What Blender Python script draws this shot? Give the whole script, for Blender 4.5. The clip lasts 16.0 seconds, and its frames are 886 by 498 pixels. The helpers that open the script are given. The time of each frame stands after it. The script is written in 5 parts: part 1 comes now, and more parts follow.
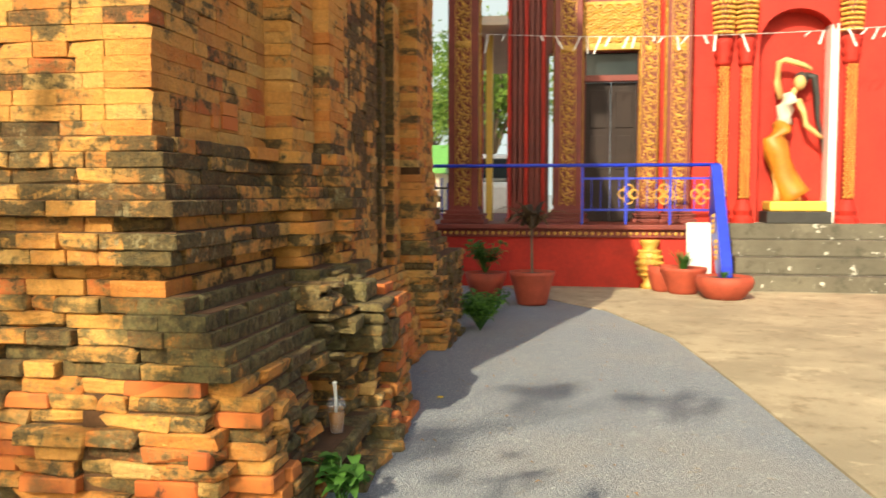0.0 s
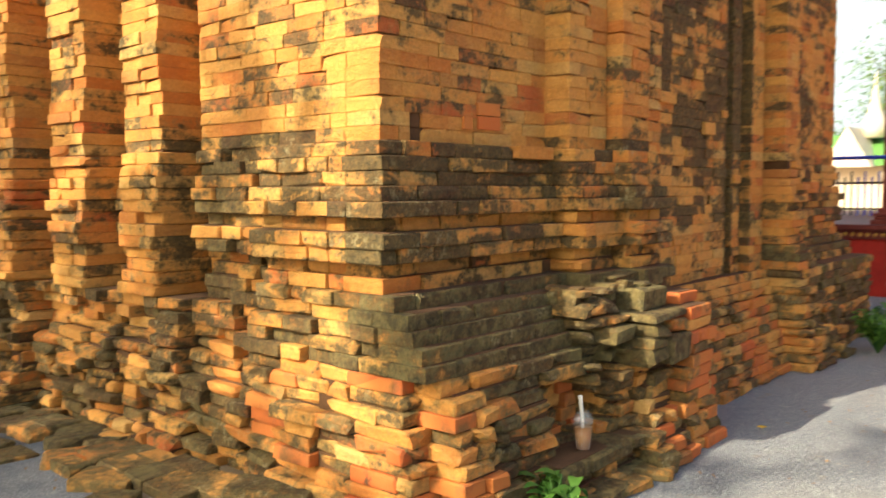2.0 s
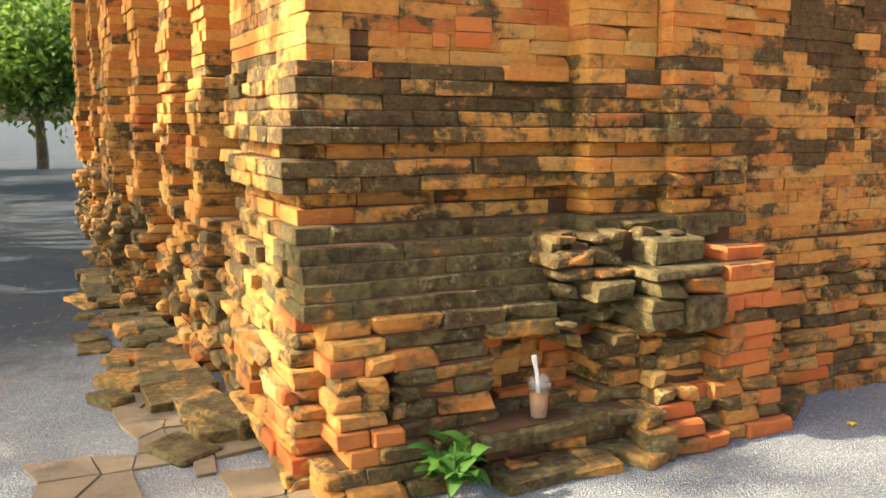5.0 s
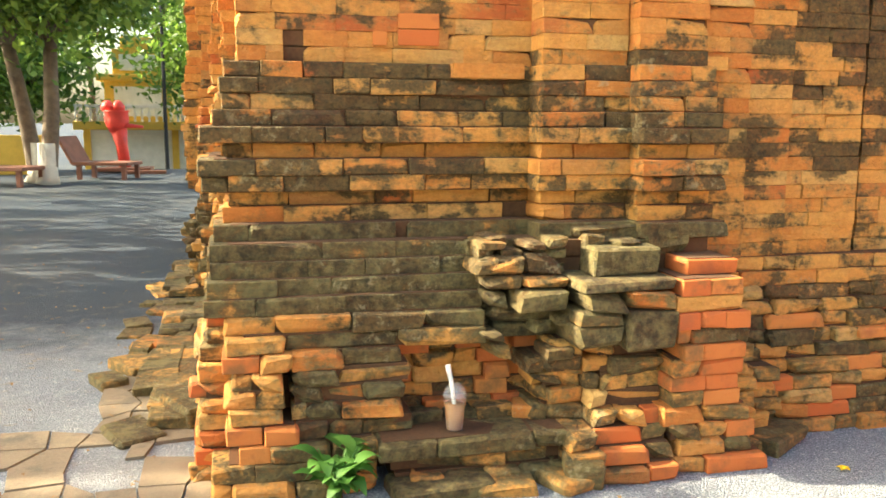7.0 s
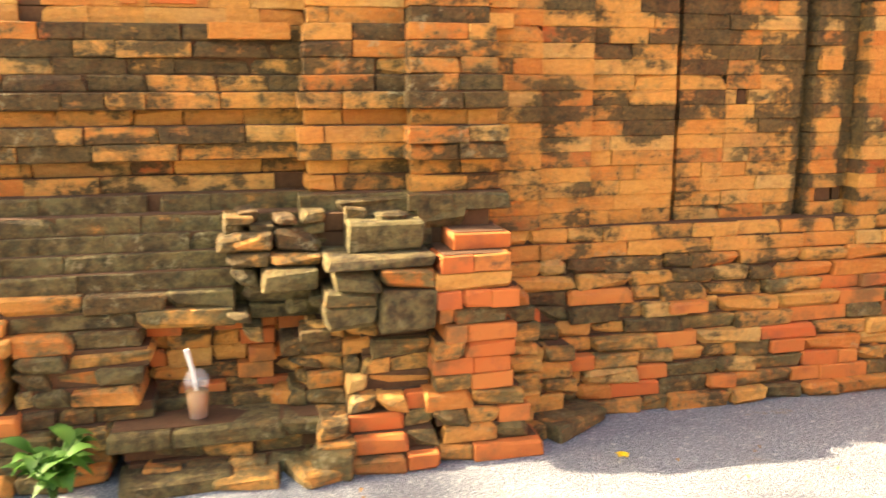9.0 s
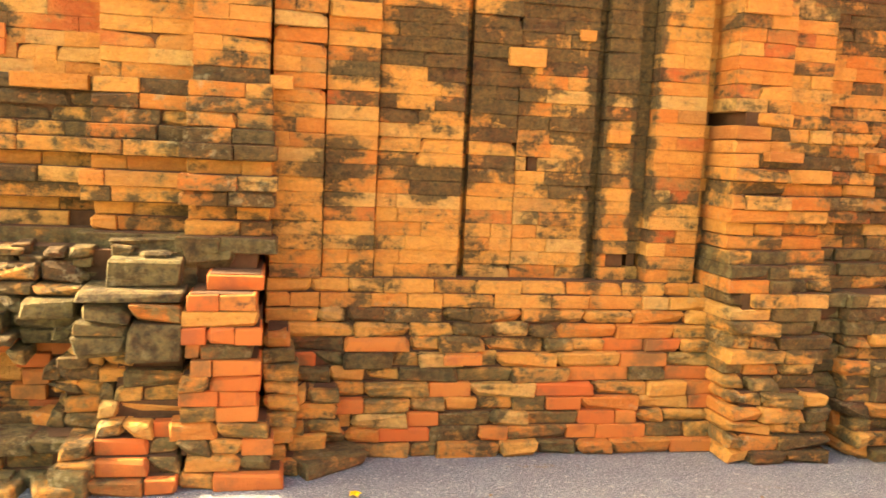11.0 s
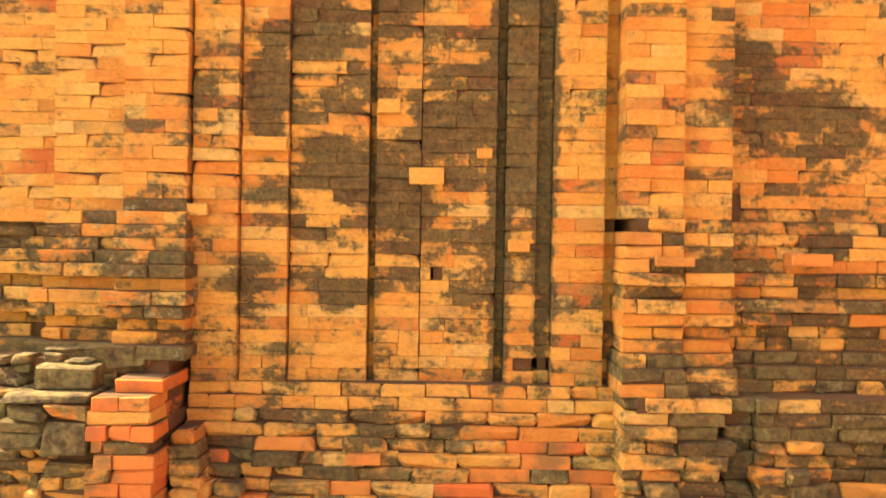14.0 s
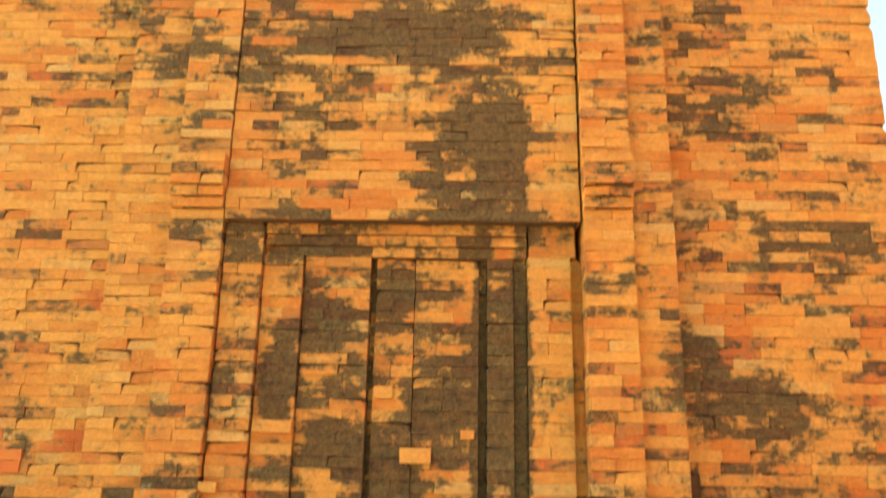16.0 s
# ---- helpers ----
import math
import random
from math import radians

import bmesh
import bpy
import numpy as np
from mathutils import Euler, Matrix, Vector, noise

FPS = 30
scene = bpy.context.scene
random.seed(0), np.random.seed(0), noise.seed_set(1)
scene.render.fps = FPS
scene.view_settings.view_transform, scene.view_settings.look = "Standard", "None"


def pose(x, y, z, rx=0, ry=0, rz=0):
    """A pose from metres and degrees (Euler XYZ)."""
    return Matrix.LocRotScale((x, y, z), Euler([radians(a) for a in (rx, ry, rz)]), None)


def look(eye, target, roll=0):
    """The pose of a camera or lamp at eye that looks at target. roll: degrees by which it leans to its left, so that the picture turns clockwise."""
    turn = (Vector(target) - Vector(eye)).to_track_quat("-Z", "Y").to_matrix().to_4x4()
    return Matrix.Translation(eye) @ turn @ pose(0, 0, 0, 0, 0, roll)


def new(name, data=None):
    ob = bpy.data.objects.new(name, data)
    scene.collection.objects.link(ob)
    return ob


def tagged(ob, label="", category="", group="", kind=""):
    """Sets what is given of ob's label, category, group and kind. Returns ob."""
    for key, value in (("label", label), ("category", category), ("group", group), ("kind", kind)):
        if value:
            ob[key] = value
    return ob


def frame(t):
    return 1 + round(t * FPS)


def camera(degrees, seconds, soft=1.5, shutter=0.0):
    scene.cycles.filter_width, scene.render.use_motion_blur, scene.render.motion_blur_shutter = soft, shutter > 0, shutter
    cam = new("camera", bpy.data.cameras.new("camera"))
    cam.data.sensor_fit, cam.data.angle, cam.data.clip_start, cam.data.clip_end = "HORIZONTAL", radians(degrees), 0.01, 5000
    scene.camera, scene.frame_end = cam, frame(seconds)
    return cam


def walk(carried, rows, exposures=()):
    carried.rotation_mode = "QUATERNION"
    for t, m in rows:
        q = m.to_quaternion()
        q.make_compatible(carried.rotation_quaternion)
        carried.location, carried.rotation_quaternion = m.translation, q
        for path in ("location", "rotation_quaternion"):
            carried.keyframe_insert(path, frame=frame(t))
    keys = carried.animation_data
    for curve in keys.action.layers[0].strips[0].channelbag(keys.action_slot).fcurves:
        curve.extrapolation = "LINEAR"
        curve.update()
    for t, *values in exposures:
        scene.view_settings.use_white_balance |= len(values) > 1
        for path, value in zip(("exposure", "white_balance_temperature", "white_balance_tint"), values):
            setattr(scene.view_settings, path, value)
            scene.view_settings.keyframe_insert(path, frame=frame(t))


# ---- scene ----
cam = camera(55.8, 16.0, soft=1.6, shutter=0.5)
PATH = [
    (0, (-0.349, 0.33, 1.156), (1.622, 0.642, 1.024), 0.0),
    (0.5, (-0.28, 0.136, 1.172), (1.638, 0.682, 1.028), 0.4),
    (1, (-0.131, -0.01, 1.171), (1.704, 0.774, 1.04), 0.8),
    (1.1, (-0.103, -0.033, 1.172), (1.724, 0.77, 1.041), 0.0),
    (1.3, (-0.043, -0.08, 1.174), (1.722, 0.854, 1.072), 0.5),
    (1.5, (0.029, -0.163, 1.171), (1.723, 0.894, 1.071), 0.3),
    (1.9, (0.141, -0.327, 1.172), (1.695, 0.927, 1.044), -0.1),
    (2, (0.187, -0.362, 1.172), (1.702, 0.936, 1.032), -0.3),
    (2.5, (0.402, -0.462, 1.152), (1.831, 0.925, 0.973), -0.7),
    (3, (0.602, -0.576, 1.164), (1.927, 0.91, 0.978), 0.2),
    (3.5, (0.797, -0.727, 1.162), (1.922, 0.911, 0.933), 1.6),
    (4, (1.005, -0.808, 1.146), (2.046, 0.878, 0.878), 0.7),
    (4.5, (1.239, -0.875, 1.157), (2.225, 0.842, 0.873), 0.0),
    (4.7, (1.324, -0.919, 1.156), (2.267, 0.82, 0.864), 0.1),
    (6.8, (2.244, -1.21, 1.148), (2.751, 0.701, 0.847), 0.7),
    (7, (2.326, -1.215, 1.146), (2.776, 0.711, 0.849), 0.3),
    (7.5, (2.535, -1.174, 1.15), (2.953, 0.762, 0.868), -0.5),
    (8, (2.751, -1.196, 1.151), (3.149, 0.737, 0.828), 0.2),
    (8.5, (2.904, -1.203, 1.134), (3.321, 0.714, 0.749), 0.2),
    (9, (3.142, -1.198, 1.147), (3.582, 0.716, 0.767), -0.2),
    (9.5, (3.353, -1.253, 1.158), (3.82, 0.665, 0.837), 0.3),
    (9.7, (3.447, -1.317, 1.163), (3.903, 0.606, 0.857), 0.9),
    (11.8, (4.296, -1.593, 1.162), (4.656, 0.362, 0.943), 2.4),
    (12, (4.377, -1.587, 1.176), (4.732, 0.37, 0.964), 2.2),
    (12.5, (4.581, -1.63, 1.187), (4.845, 0.346, 1.031), 1.7),
    (13, (4.783, -1.75, 1.196), (4.848, 0.246, 1.09), 0.8),
    (13.5, (4.891, -1.777, 1.225), (4.914, 0.221, 1.155), 0.0),
    (14, (5.018, -1.897, 1.254), (4.998, 0.103, 1.231), 0.9),
    (14.5, (5.061, -2.033, 1.276), (4.953, -0.039, 1.378), 2.0),
    (15, (5.048, -2.18, 1.325), (4.974, -0.193, 1.546), 0.4),
    (15.5, (5.034, -2.319, 1.342), (5.012, -0.354, 1.714), 0.0),
    (16, (5.113, -2.398, 1.342), (5.07, -0.48, 1.908), 1.0),
]
walk(cam, [(t, look(eye, target, roll)) for t, eye, target, roll in PATH],
     exposures=[(0, 0.62, 6900, -2), (1.2, 0.98, 6850, -2), (2.5, 1.06, 6900, 3), (4.5, 1.38, 6900, 3), (7, 2.12, 7000, -2), (9.5, 2.28, 8500, 9), (12, 2.52, 10400, 9), (14, 2.48, 10300, 7), (16, 2.15, 8900, -2)])

# ---- light ----
SUN_EL, SUN_TO = radians(32), Vector((1.0, -0.27, 0)).normalized()
world = bpy.data.worlds.new("sky")
scene.world = world
world.use_nodes = True
wn = world.node_tree
sky = wn.nodes.new("ShaderNodeTexSky")
sky.sky_type, sky.sun_disc, sky.sun_elevation = "NISHITA", False, SUN_EL
sky.sun_rotation = math.atan2(-SUN_TO.x, -SUN_TO.y)
sky.dust_density = 5.0
wn.links.new(sky.outputs[0], wn.nodes["Background"].inputs[0])
wn.nodes["Background"].inputs[1].default_value = 0.15
sun = new("sun", bpy.data.lights.new("sun", "SUN"))
sun.data.energy, sun.data.angle, sun.data.color = 4.6, radians(0.53), (1.0, 0.84, 0.67)
sun.matrix_world = look((0, 0, 30), Vector((0, 0, 30)) + SUN_TO * math.cos(SUN_EL) - Vector((0, 0, math.sin(SUN_EL))))


haze = bpy.data.materials.new("hazy_sky")
haze.use_nodes = True
hn = haze.node_tree
he = hn.nodes.new("ShaderNodeEmission")
he.inputs[0].default_value, he.inputs[1].default_value = (0.86, 0.94, 1.0, 1), 0.62
hn.links.new(he.outputs[0], hn.nodes["Material Output"].inputs[0])

# ---- materials ----
class Mat:
    """Small builder for node materials."""

    def __init__(self, name, rough=0.85, metal=0.0):
        self.m = bpy.data.materials.new(name)
        self.m.use_nodes = True
        self.nt = self.m.node_tree
        self.bsdf = self.nt.nodes["Principled BSDF"]
        self.bsdf.inputs["Roughness"].default_value = rough
        self.bsdf.inputs["Metallic"].default_value = metal
        self.pos = self.nt.nodes.new("ShaderNodeNewGeometry")

    def put(self, sock, v):
        if isinstance(v, bpy.types.NodeSocket):
            self.nt.links.new(v, sock)
        elif isinstance(v, tuple) and len(v) == 3 and sock.type == "RGBA":
            sock.default_value = (*v, 1)
        else:
            sock.default_value = v

    def noise(self, scale, detail=4.0, rough=0.6, vec=None, distort=0.0):
        n = self.nt.nodes.new("ShaderNodeTexNoise")
        self.put(n.inputs["Vector"], vec or self.pos.outputs["Position"])
        n.inputs["Scale"].default_value, n.inputs["Detail"].default_value = scale, detail
        n.inputs["Roughness"].default_value, n.inputs["Distortion"].default_value = rough, distort
        return n.outputs[0]

    def voronoi(self, scale, feature="F1"):
        n = self.nt.nodes.new("ShaderNodeTexVoronoi")
        n.feature = feature
        self.put(n.inputs["Vector"], self.pos.outputs["Position"])
        n.inputs["Scale"].default_value = scale
        return n.outputs["Distance"]

    def math(self, op, a, b=0.0, c=0.0):
        n = self.nt.nodes.new("ShaderNodeMath")
        n.operation = op
        for s, v in zip(n.inputs, (a, b, c)):
            self.put(s, v)
        return n.outputs[0]

    def ramp(self, v, lo, hi, to0=0.0, to1=1.0):
        n = self.nt.nodes.new("ShaderNodeMapRange")
        n.interpolation_type = "SMOOTHSTEP"
        for k, x in (("Value", v), ("From Min", lo), ("From Max", hi), ("To Min", to0), ("To Max", to1)):
            self.put(n.inputs[k], x)
        return n.outputs[0]

    def mix(self, f, a, b):
        n = self.nt.nodes.new("ShaderNodeMix")
        n.data_type = "RGBA"
        self.put(n.inputs[0], f)
        self.put(n.inputs[6], a)
        self.put(n.inputs[7], b)
        return n.outputs[2]

    def xyz(self):
        n = self.nt.nodes.new("ShaderNodeSeparateXYZ")
        self.put(n.inputs[0], self.pos.outputs["Position"])
        return n.outputs

    def stretched(self, sx, sy, sz):
        n = self.nt.nodes.new("ShaderNodeVectorMath")
        n.operation = "MULTIPLY"
        self.put(n.inputs[0], self.pos.outputs["Position"])
        n.inputs[1].default_value = (sx, sy, sz)
        return n.outputs[0]

    def chance(self):
        """A random number for each object and each loose piece of a mesh."""
        o = self.nt.nodes.new("ShaderNodeObjectInfo")
        return self.math("FRACT", self.math("ADD", o.outputs["Random"], self.pos.outputs["Random Per Island"]))

    def done(self, colour, bump=None, strength=0.4, distance=0.01, rough=None):
        self.put(self.bsdf.inputs["Base Color"], colour)
        if rough is not None:
            self.put(self.bsdf.inputs["Roughness"], rough)
        if bump is not None:
            b = self.nt.nodes.new("ShaderNodeBump")
            b.inputs["Strength"].default_value, b.inputs["Distance"].default_value = strength, distance
            self.put(b.inputs["Height"], bump)
            self.put(self.bsdf.inputs["Normal"], b.outputs[0])
        return self.m


def plain(name, colour, rough=0.7, metal=0.0, vary=0.25, scale=8.0, bump=0.15):
    """A painted or simple surface with grain and slight stains."""
    k = Mat(name, rough, metal)
    n1, n2 = k.noise(scale, 5), k.noise(scale * 9, 3)
    f = k.math("ADD", k.math("MULTIPLY", n1, 0.7), k.math("MULTIPLY", n2, 0.3))
    dark = tuple(c * (1 - vary) for c in colour)
    light = tuple(min(1, c * (1 + vary * 0.6)) for c in colour)
    return k.done(k.mix(k.ramp(f, 0.3, 0.7), dark, light), n2, bump, 0.004)


def brick_material(name, lichen=0.5, crust=0.0, veil=0.7, blobs=(), soot=0.3):
    """Old fired brick. lichen: how much dark growth it carries; crust: pale crust; veil: strength of the olive film
    round the growth; soot: how pale the growth is; blobs: stains and painted groove shade on the south side as (x, z,
    half-width, half-height).
    """
    k = Mat(name, 0.9)
    r = k.chance()
    r2 = k.math("FRACT", k.math("MULTIPLY", r, 7.31))
    r3 = k.math("FRACT", k.math("MULTIPLY", r, 23.17))
    r4 = k.math("FRACT", k.math("MULTIPLY", r, 41.9))
    big, mid = k.noise(1.3, 4), k.noise(6, 6, 0.65)
    fine, grit = k.noise(60, 5, 0.7), k.noise(24, 6, 0.72)
    # fired clay: each brick its own tone, flecked and streaked along its bed
    col = k.mix(k.ramp(r, 0.0, 0.8), (0.60, 0.195, 0.036), (0.70, 0.35, 0.085))
    col = k.mix(k.ramp(r2, 0.84, 0.9), col, (0.52, 0.12, 0.028))
    col = k.mix(k.ramp(r3, 0.86, 0.93), col, (0.64, 0.40, 0.13))
    col = k.mix(k.ramp(r4, 0.90, 0.95, 0.0, 0.6), col, (0.38, 0.16, 0.045))
    col = k.mix(k.ramp(k.noise(2.2, 4), 0.42, 0.62, 0.0, 0.6), col, (0.74, 0.36, 0.075))
    col = k.mix(k.ramp(mid, 0.5, 0.75, 0.0, 0.3), col, (0.33, 0.12, 0.03))
    col = k.mix(k.ramp(fine, 0.35, 0.7, 0.25, 0.0), col, (0.2, 0.07, 0.02))
    grain = k.noise(1.0, 5, 0.7, k.stretched(14, 14, 55))
    col = k.mix(k.ramp(grain, 0.5, 0.72, 0.0, 0.35), col, (0.34, 0.12, 0.03))
    col = k.mix(k.ramp(grain, 0.5, 0.28, 0.0, 0.3), col, (0.70, 0.38, 0.12))
    # growth spreads in patches along the courses and spares a brick here and there
    flat = k.noise(1.0, 6, 0.66, k.stretched(5.0, 5.0, 13.0), 0.5)
    s = k.math("ADD", k.math("MULTIPLY", big, 0.55), k.math("ADD", k.math("MULTIPLY", mid, 0.35), k.math("MULTIPLY", flat, 0.6)))
    s = k.math("ADD", s, k.math("MULTIPLY", k.math("SUBTRACT", r2, 0.5), 0.2))
    s = k.math("ADD", s, k.math("MULTIPLY", k.math("SUBTRACT", grit, 0.5), 0.42))
    if blobs:
        p = k.xyz()
        for x, z, rx, rz in blobs:
            a = k.math("POWER", k.math("DIVIDE", k.math("SUBTRACT", p[0], x), rx), 2.0)
            b = k.math("POWER", k.math("DIVIDE", k.math("SUBTRACT", p[2], z), rz), 2.0)
            s = k.math("ADD", s, k.ramp(k.math("ADD", a, b), 0.0, 1.8, 0.2, 0.0))
    edge = 1.055 - 0.33 * lichen
    film = k.ramp(s, edge - 0.10, edge + 0.02, 0.0, veil)
    col = k.mix(film, col, k.mix(k.ramp(grit, 0.38, 0.62), (0.085, 0.058, 0.018), (0.27, 0.19, 0.065)))
    black = k.ramp(s, edge - 0.02, edge + 0.03 + 0.06 * soot)
    black = k.math("MULTIPLY", black, k.ramp(fine, 0.3, 0.6, 0.97, 0.72))
    black = k.math("MULTIPLY", black, k.ramp(k.noise(1.0, 5, 0.7, k.stretched(16, 16, 34)), 0.38, 0.60, 1.0, 0.84))
    col = k.mix(black, col, k.mix(k.ramp(k.math("ADD", mid, k.math("MULTIPLY", grit, 0.6)), 0.62, 1.0), (0.016, 0.017, 0.007), tuple(c * soot for c in (0.12, 0.11, 0.044))))
    if crust:
        spots = k.math("MULTIPLY", k.ramp(k.noise(21, 6, 0.75), 0.62 - 0.1 * crust, 0.74 - 0.1 * crust), k.ramp(k.noise(2.6, 3), 0.47, 0.62))
        col = k.mix(k.math("MULTIPLY", spots, 0.55), col, (0.40, 0.34, 0.18))
    pits = k.ramp(k.voronoi(45), 0.08, 0.2)
    h = k.math("ADD", k.math("MULTIPLY", fine, 0.5), k.math("ADD", k.math("MULTIPLY", grit, 0.9), k.math("MULTIPLY", pits, 0.25)))
    h = k.math("ADD", h, k.math("MULTIPLY", grain, 0.5))
    return k.done(col, h, 0.9, 0.018)


# stains; the last two paint shade and soot down the false door's grooves
STAINS_AND_SHADE = ((4.56, 1.56, 0.17, 0.14), (4.80, 1.42, 0.13, 0.2), (4.45, 2.15, 0.14, 0.12), (4.78, 2.28, 0.10, 0.16), (4.24, 1.85, 0.08, 0.24), (5.34, 2.1, 0.09, 0.3), (5.34, 1.62, 0.08, 0.25), (5.15, 2.9, 0.28, 0.3), (5.3, 3.2, 0.25, 0.2), (4.8, 3.68, 0.5, 0.14), (6.45, 1.78, 0.32, 0.16), (6.2, 2.05, 0.14, 0.16), (3.2, 1.9, 0.12, 0.14), (4.21, 1.06, 0.12, 0.13), (4.55, 1.02, 0.16, 0.08), (5.05, 0.26, 0.3, 0.1), (5.0, 1.75, 0.16, 0.2), (5.22, 1.75, 0.05, 1.3), (5.41, 1.75, 0.05, 1.3))
M_BRICK = brick_material("brick_clean", 0.66, 0.0, 0.6, STAINS_AND_SHADE)
M_BRICK_CORNER = brick_material("brick_smooth", 0.5, 0.0, 0.5)
M_BRICK_LEDGE = brick_material("brick_ledge", 1.08, 0.9, 0.7)
M_BRICK_LOW = brick_material("brick_low", 1.12, 0.8, soot=0.8)
M_BRICK_FOOT = brick_material("brick_foot", 0.72, 0.6)
M_BRICK_DARK = brick_material("brick_crusted", 1.45, 0.8, 0.85, soot=1.0)
M_BRICK_PALE = brick_material("brick_pale", 0.3, 0.0, 0.4)
M_BRICK_DOOR = brick_material("brick_sooty", 0.91, 0.3, 0.6, STAINS_AND_SHADE)
M_CORE = plain("old_mortar", (0.11, 0.052, 0.02), 0.95, vary=0.4)


def new_brick_material():
    k = Mat("brick_new", 0.88)
    r, mid, fine = k.chance(), k.noise(9, 5), k.noise(70, 4, 0.7)
    col = k.mix(r, (0.52, 0.12, 0.028), (0.56, 0.20, 0.045))
    col = k.mix(k.ramp(mid, 0.52, 0.7, 0, 0.6), col, (0.30, 0.09, 0.035))
    col = k.mix(k.ramp(k.noise(5, 5, 0.65), 0.52, 0.68, 0, 0.75), col, (0.15, 0.095, 0.035))
    col = k.mix(k.ramp(k.noise(7, 6, 0.7), 0.62, 0.74, 0, 0.9), col, (0.04, 0.035, 0.02))
    return k.done(col, k.math("ADD", fine, mid), 0.5, 0.008)


M_BRICK_NEW = new_brick_material()


def gravel_material():
    """Pale gravelly surface round the tower; darker asphalt in the yard to its north-west, its colour deepened further
    to stand for tree shade, with a ragged border.
    """
    k = Mat("gravel_asphalt", 0.95)
    k.bsdf.inputs["Specular IOR Level"].default_value = 0.12
    v, big, mid, fine = k.voronoi(150), k.noise(0.5, 4), k.noise(5, 5), k.noise(130, 4, 0.7)
    col = k.mix(k.ramp(fine, 0.3, 0.7), (0.20, 0.222, 0.252), (0.68, 0.715, 0.74))
    col = k.mix(k.ramp(v, 0.15, 0.6, 0.0, 0.6), col, (0.11, 0.13, 0.16))
    col = k.mix(k.ramp(big, 0.45, 0.65, 0, 0.5), col, (0.36, 0.34, 0.31))
    col = k.mix(k.ramp(mid, 0.55, 0.75, 0, 0.5), col, (0.46, 0.48, 0.48))
    col = k.mix(k.ramp(k.noise(38, 3, 0.6), 0.60, 0.70, 0, 0.6), col, (0.70, 0.71, 0.69))
    # dark asphalt, with the shade under the trees painted into its blue-grey
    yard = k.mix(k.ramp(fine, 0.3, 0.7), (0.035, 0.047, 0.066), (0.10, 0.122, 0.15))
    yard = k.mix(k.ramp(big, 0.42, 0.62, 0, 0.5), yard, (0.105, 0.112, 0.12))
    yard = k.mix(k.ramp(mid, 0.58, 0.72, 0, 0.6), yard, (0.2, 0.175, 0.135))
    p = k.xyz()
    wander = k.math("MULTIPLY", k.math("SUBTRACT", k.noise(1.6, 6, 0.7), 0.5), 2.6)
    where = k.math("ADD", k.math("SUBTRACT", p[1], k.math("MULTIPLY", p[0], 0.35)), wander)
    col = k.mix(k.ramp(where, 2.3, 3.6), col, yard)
    spots = k.math("MULTIPLY", k.ramp(k.noise(9, 6, 0.75), 0.56, 0.66), k.ramp(k.noise(1.1, 3), 0.48, 0.6))
    col = k.mix(k.math("MULTIPLY", spots, 0.6), col, (0.36, 0.29, 0.19))
    return k.done(col, k.math("ADD", k.math("MULTIPLY", v, -1.0), fine), 0.8, 0.012)


def concrete_material(name, base, dirt, spots=0.0):
    k = Mat(name, 0.88)
    big, mid, fine = k.noise(0.8, 5, 0.65), k.noise(5, 6, 0.72), k.noise(90, 4, 0.7)
    col = k.mix(k.ramp(big, 0.35, 0.65), base, tuple(c * 0.66 for c in base))
    col = k.mix(k.ramp(mid, 0.5, 0.68, 0, 0.8), col, dirt)
    col = k.mix(k.ramp(k.noise(2.1, 6, 0.75), 0.56, 0.64, 0, 0.5), col, tuple(min(1, c * 1.35) for c in base))
    col = k.mix(k.ramp(fine, 0.3, 0.7, 0.3, 0.0), col, tuple(c * 0.4 for c in base))
    if spots:
        chip = k.math("MULTIPLY", k.ramp(k.noise(7, 4, 0.6), 0.62, 0.66), spots)
        col = k.mix(chip, col, (0.6, 0.57, 0.5))
    return k.done(col, k.math("ADD", mid, k.math("MULTIPLY", fine, 0.4)), 0.5, 0.012)


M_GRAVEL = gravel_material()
M_APRON = concrete_material("worn_concrete", (0.46, 0.38, 0.25), (0.22, 0.17, 0.10))
M_STEP = concrete_material("step_concrete", (0.16, 0.14, 0.10), (0.05, 0.045, 0.03), 0.8)
M_FLAG = concrete_material("flagstone", (0.27, 0.205, 0.13), (0.12, 0.10, 0.075))
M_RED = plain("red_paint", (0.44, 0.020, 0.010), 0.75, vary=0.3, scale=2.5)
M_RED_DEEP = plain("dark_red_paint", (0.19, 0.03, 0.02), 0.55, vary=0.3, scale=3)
M_GOLD = plain("gold_paint", (0.60, 0.33, 0.06), 0.5, 0.05, vary=0.35, scale=14)
M_BLUE = plain("blue_paint", (0.015, 0.04, 0.52), 0.4, vary=0.2)
M_WHITE = plain("white_paint", (0.78, 0.76, 0.72), 0.6, vary=0.12, scale=4)
M_CREAM = plain("cream_soffit", (0.66, 0.55, 0.44), 0.7, vary=0.1, scale=3)
M_YELLOW = plain("yellow_paint", (0.72, 0.45, 0.07), 0.6, vary=0.15, scale=3)
M_GREEN_ROOF = plain("green_tile", (0.12, 0.30, 0.07), 0.5, vary=0.2)
M_DOOR = plain("dark_door_wood", (0.022, 0.011, 0.008), 0.75, vary=0.35, scale=5)
M_TERRA = plain("terracotta_pot", (0.38, 0.065, 0.032), 0.7, vary=0.25, scale=7)
M_SOIL = plain("soil", (0.06, 0.045, 0.03), 0.95, vary=0.4)
M_BARK = plain("bark", (0.16, 0.12, 0.085), 0.95, vary=0.45, scale=6, bump=0.6)
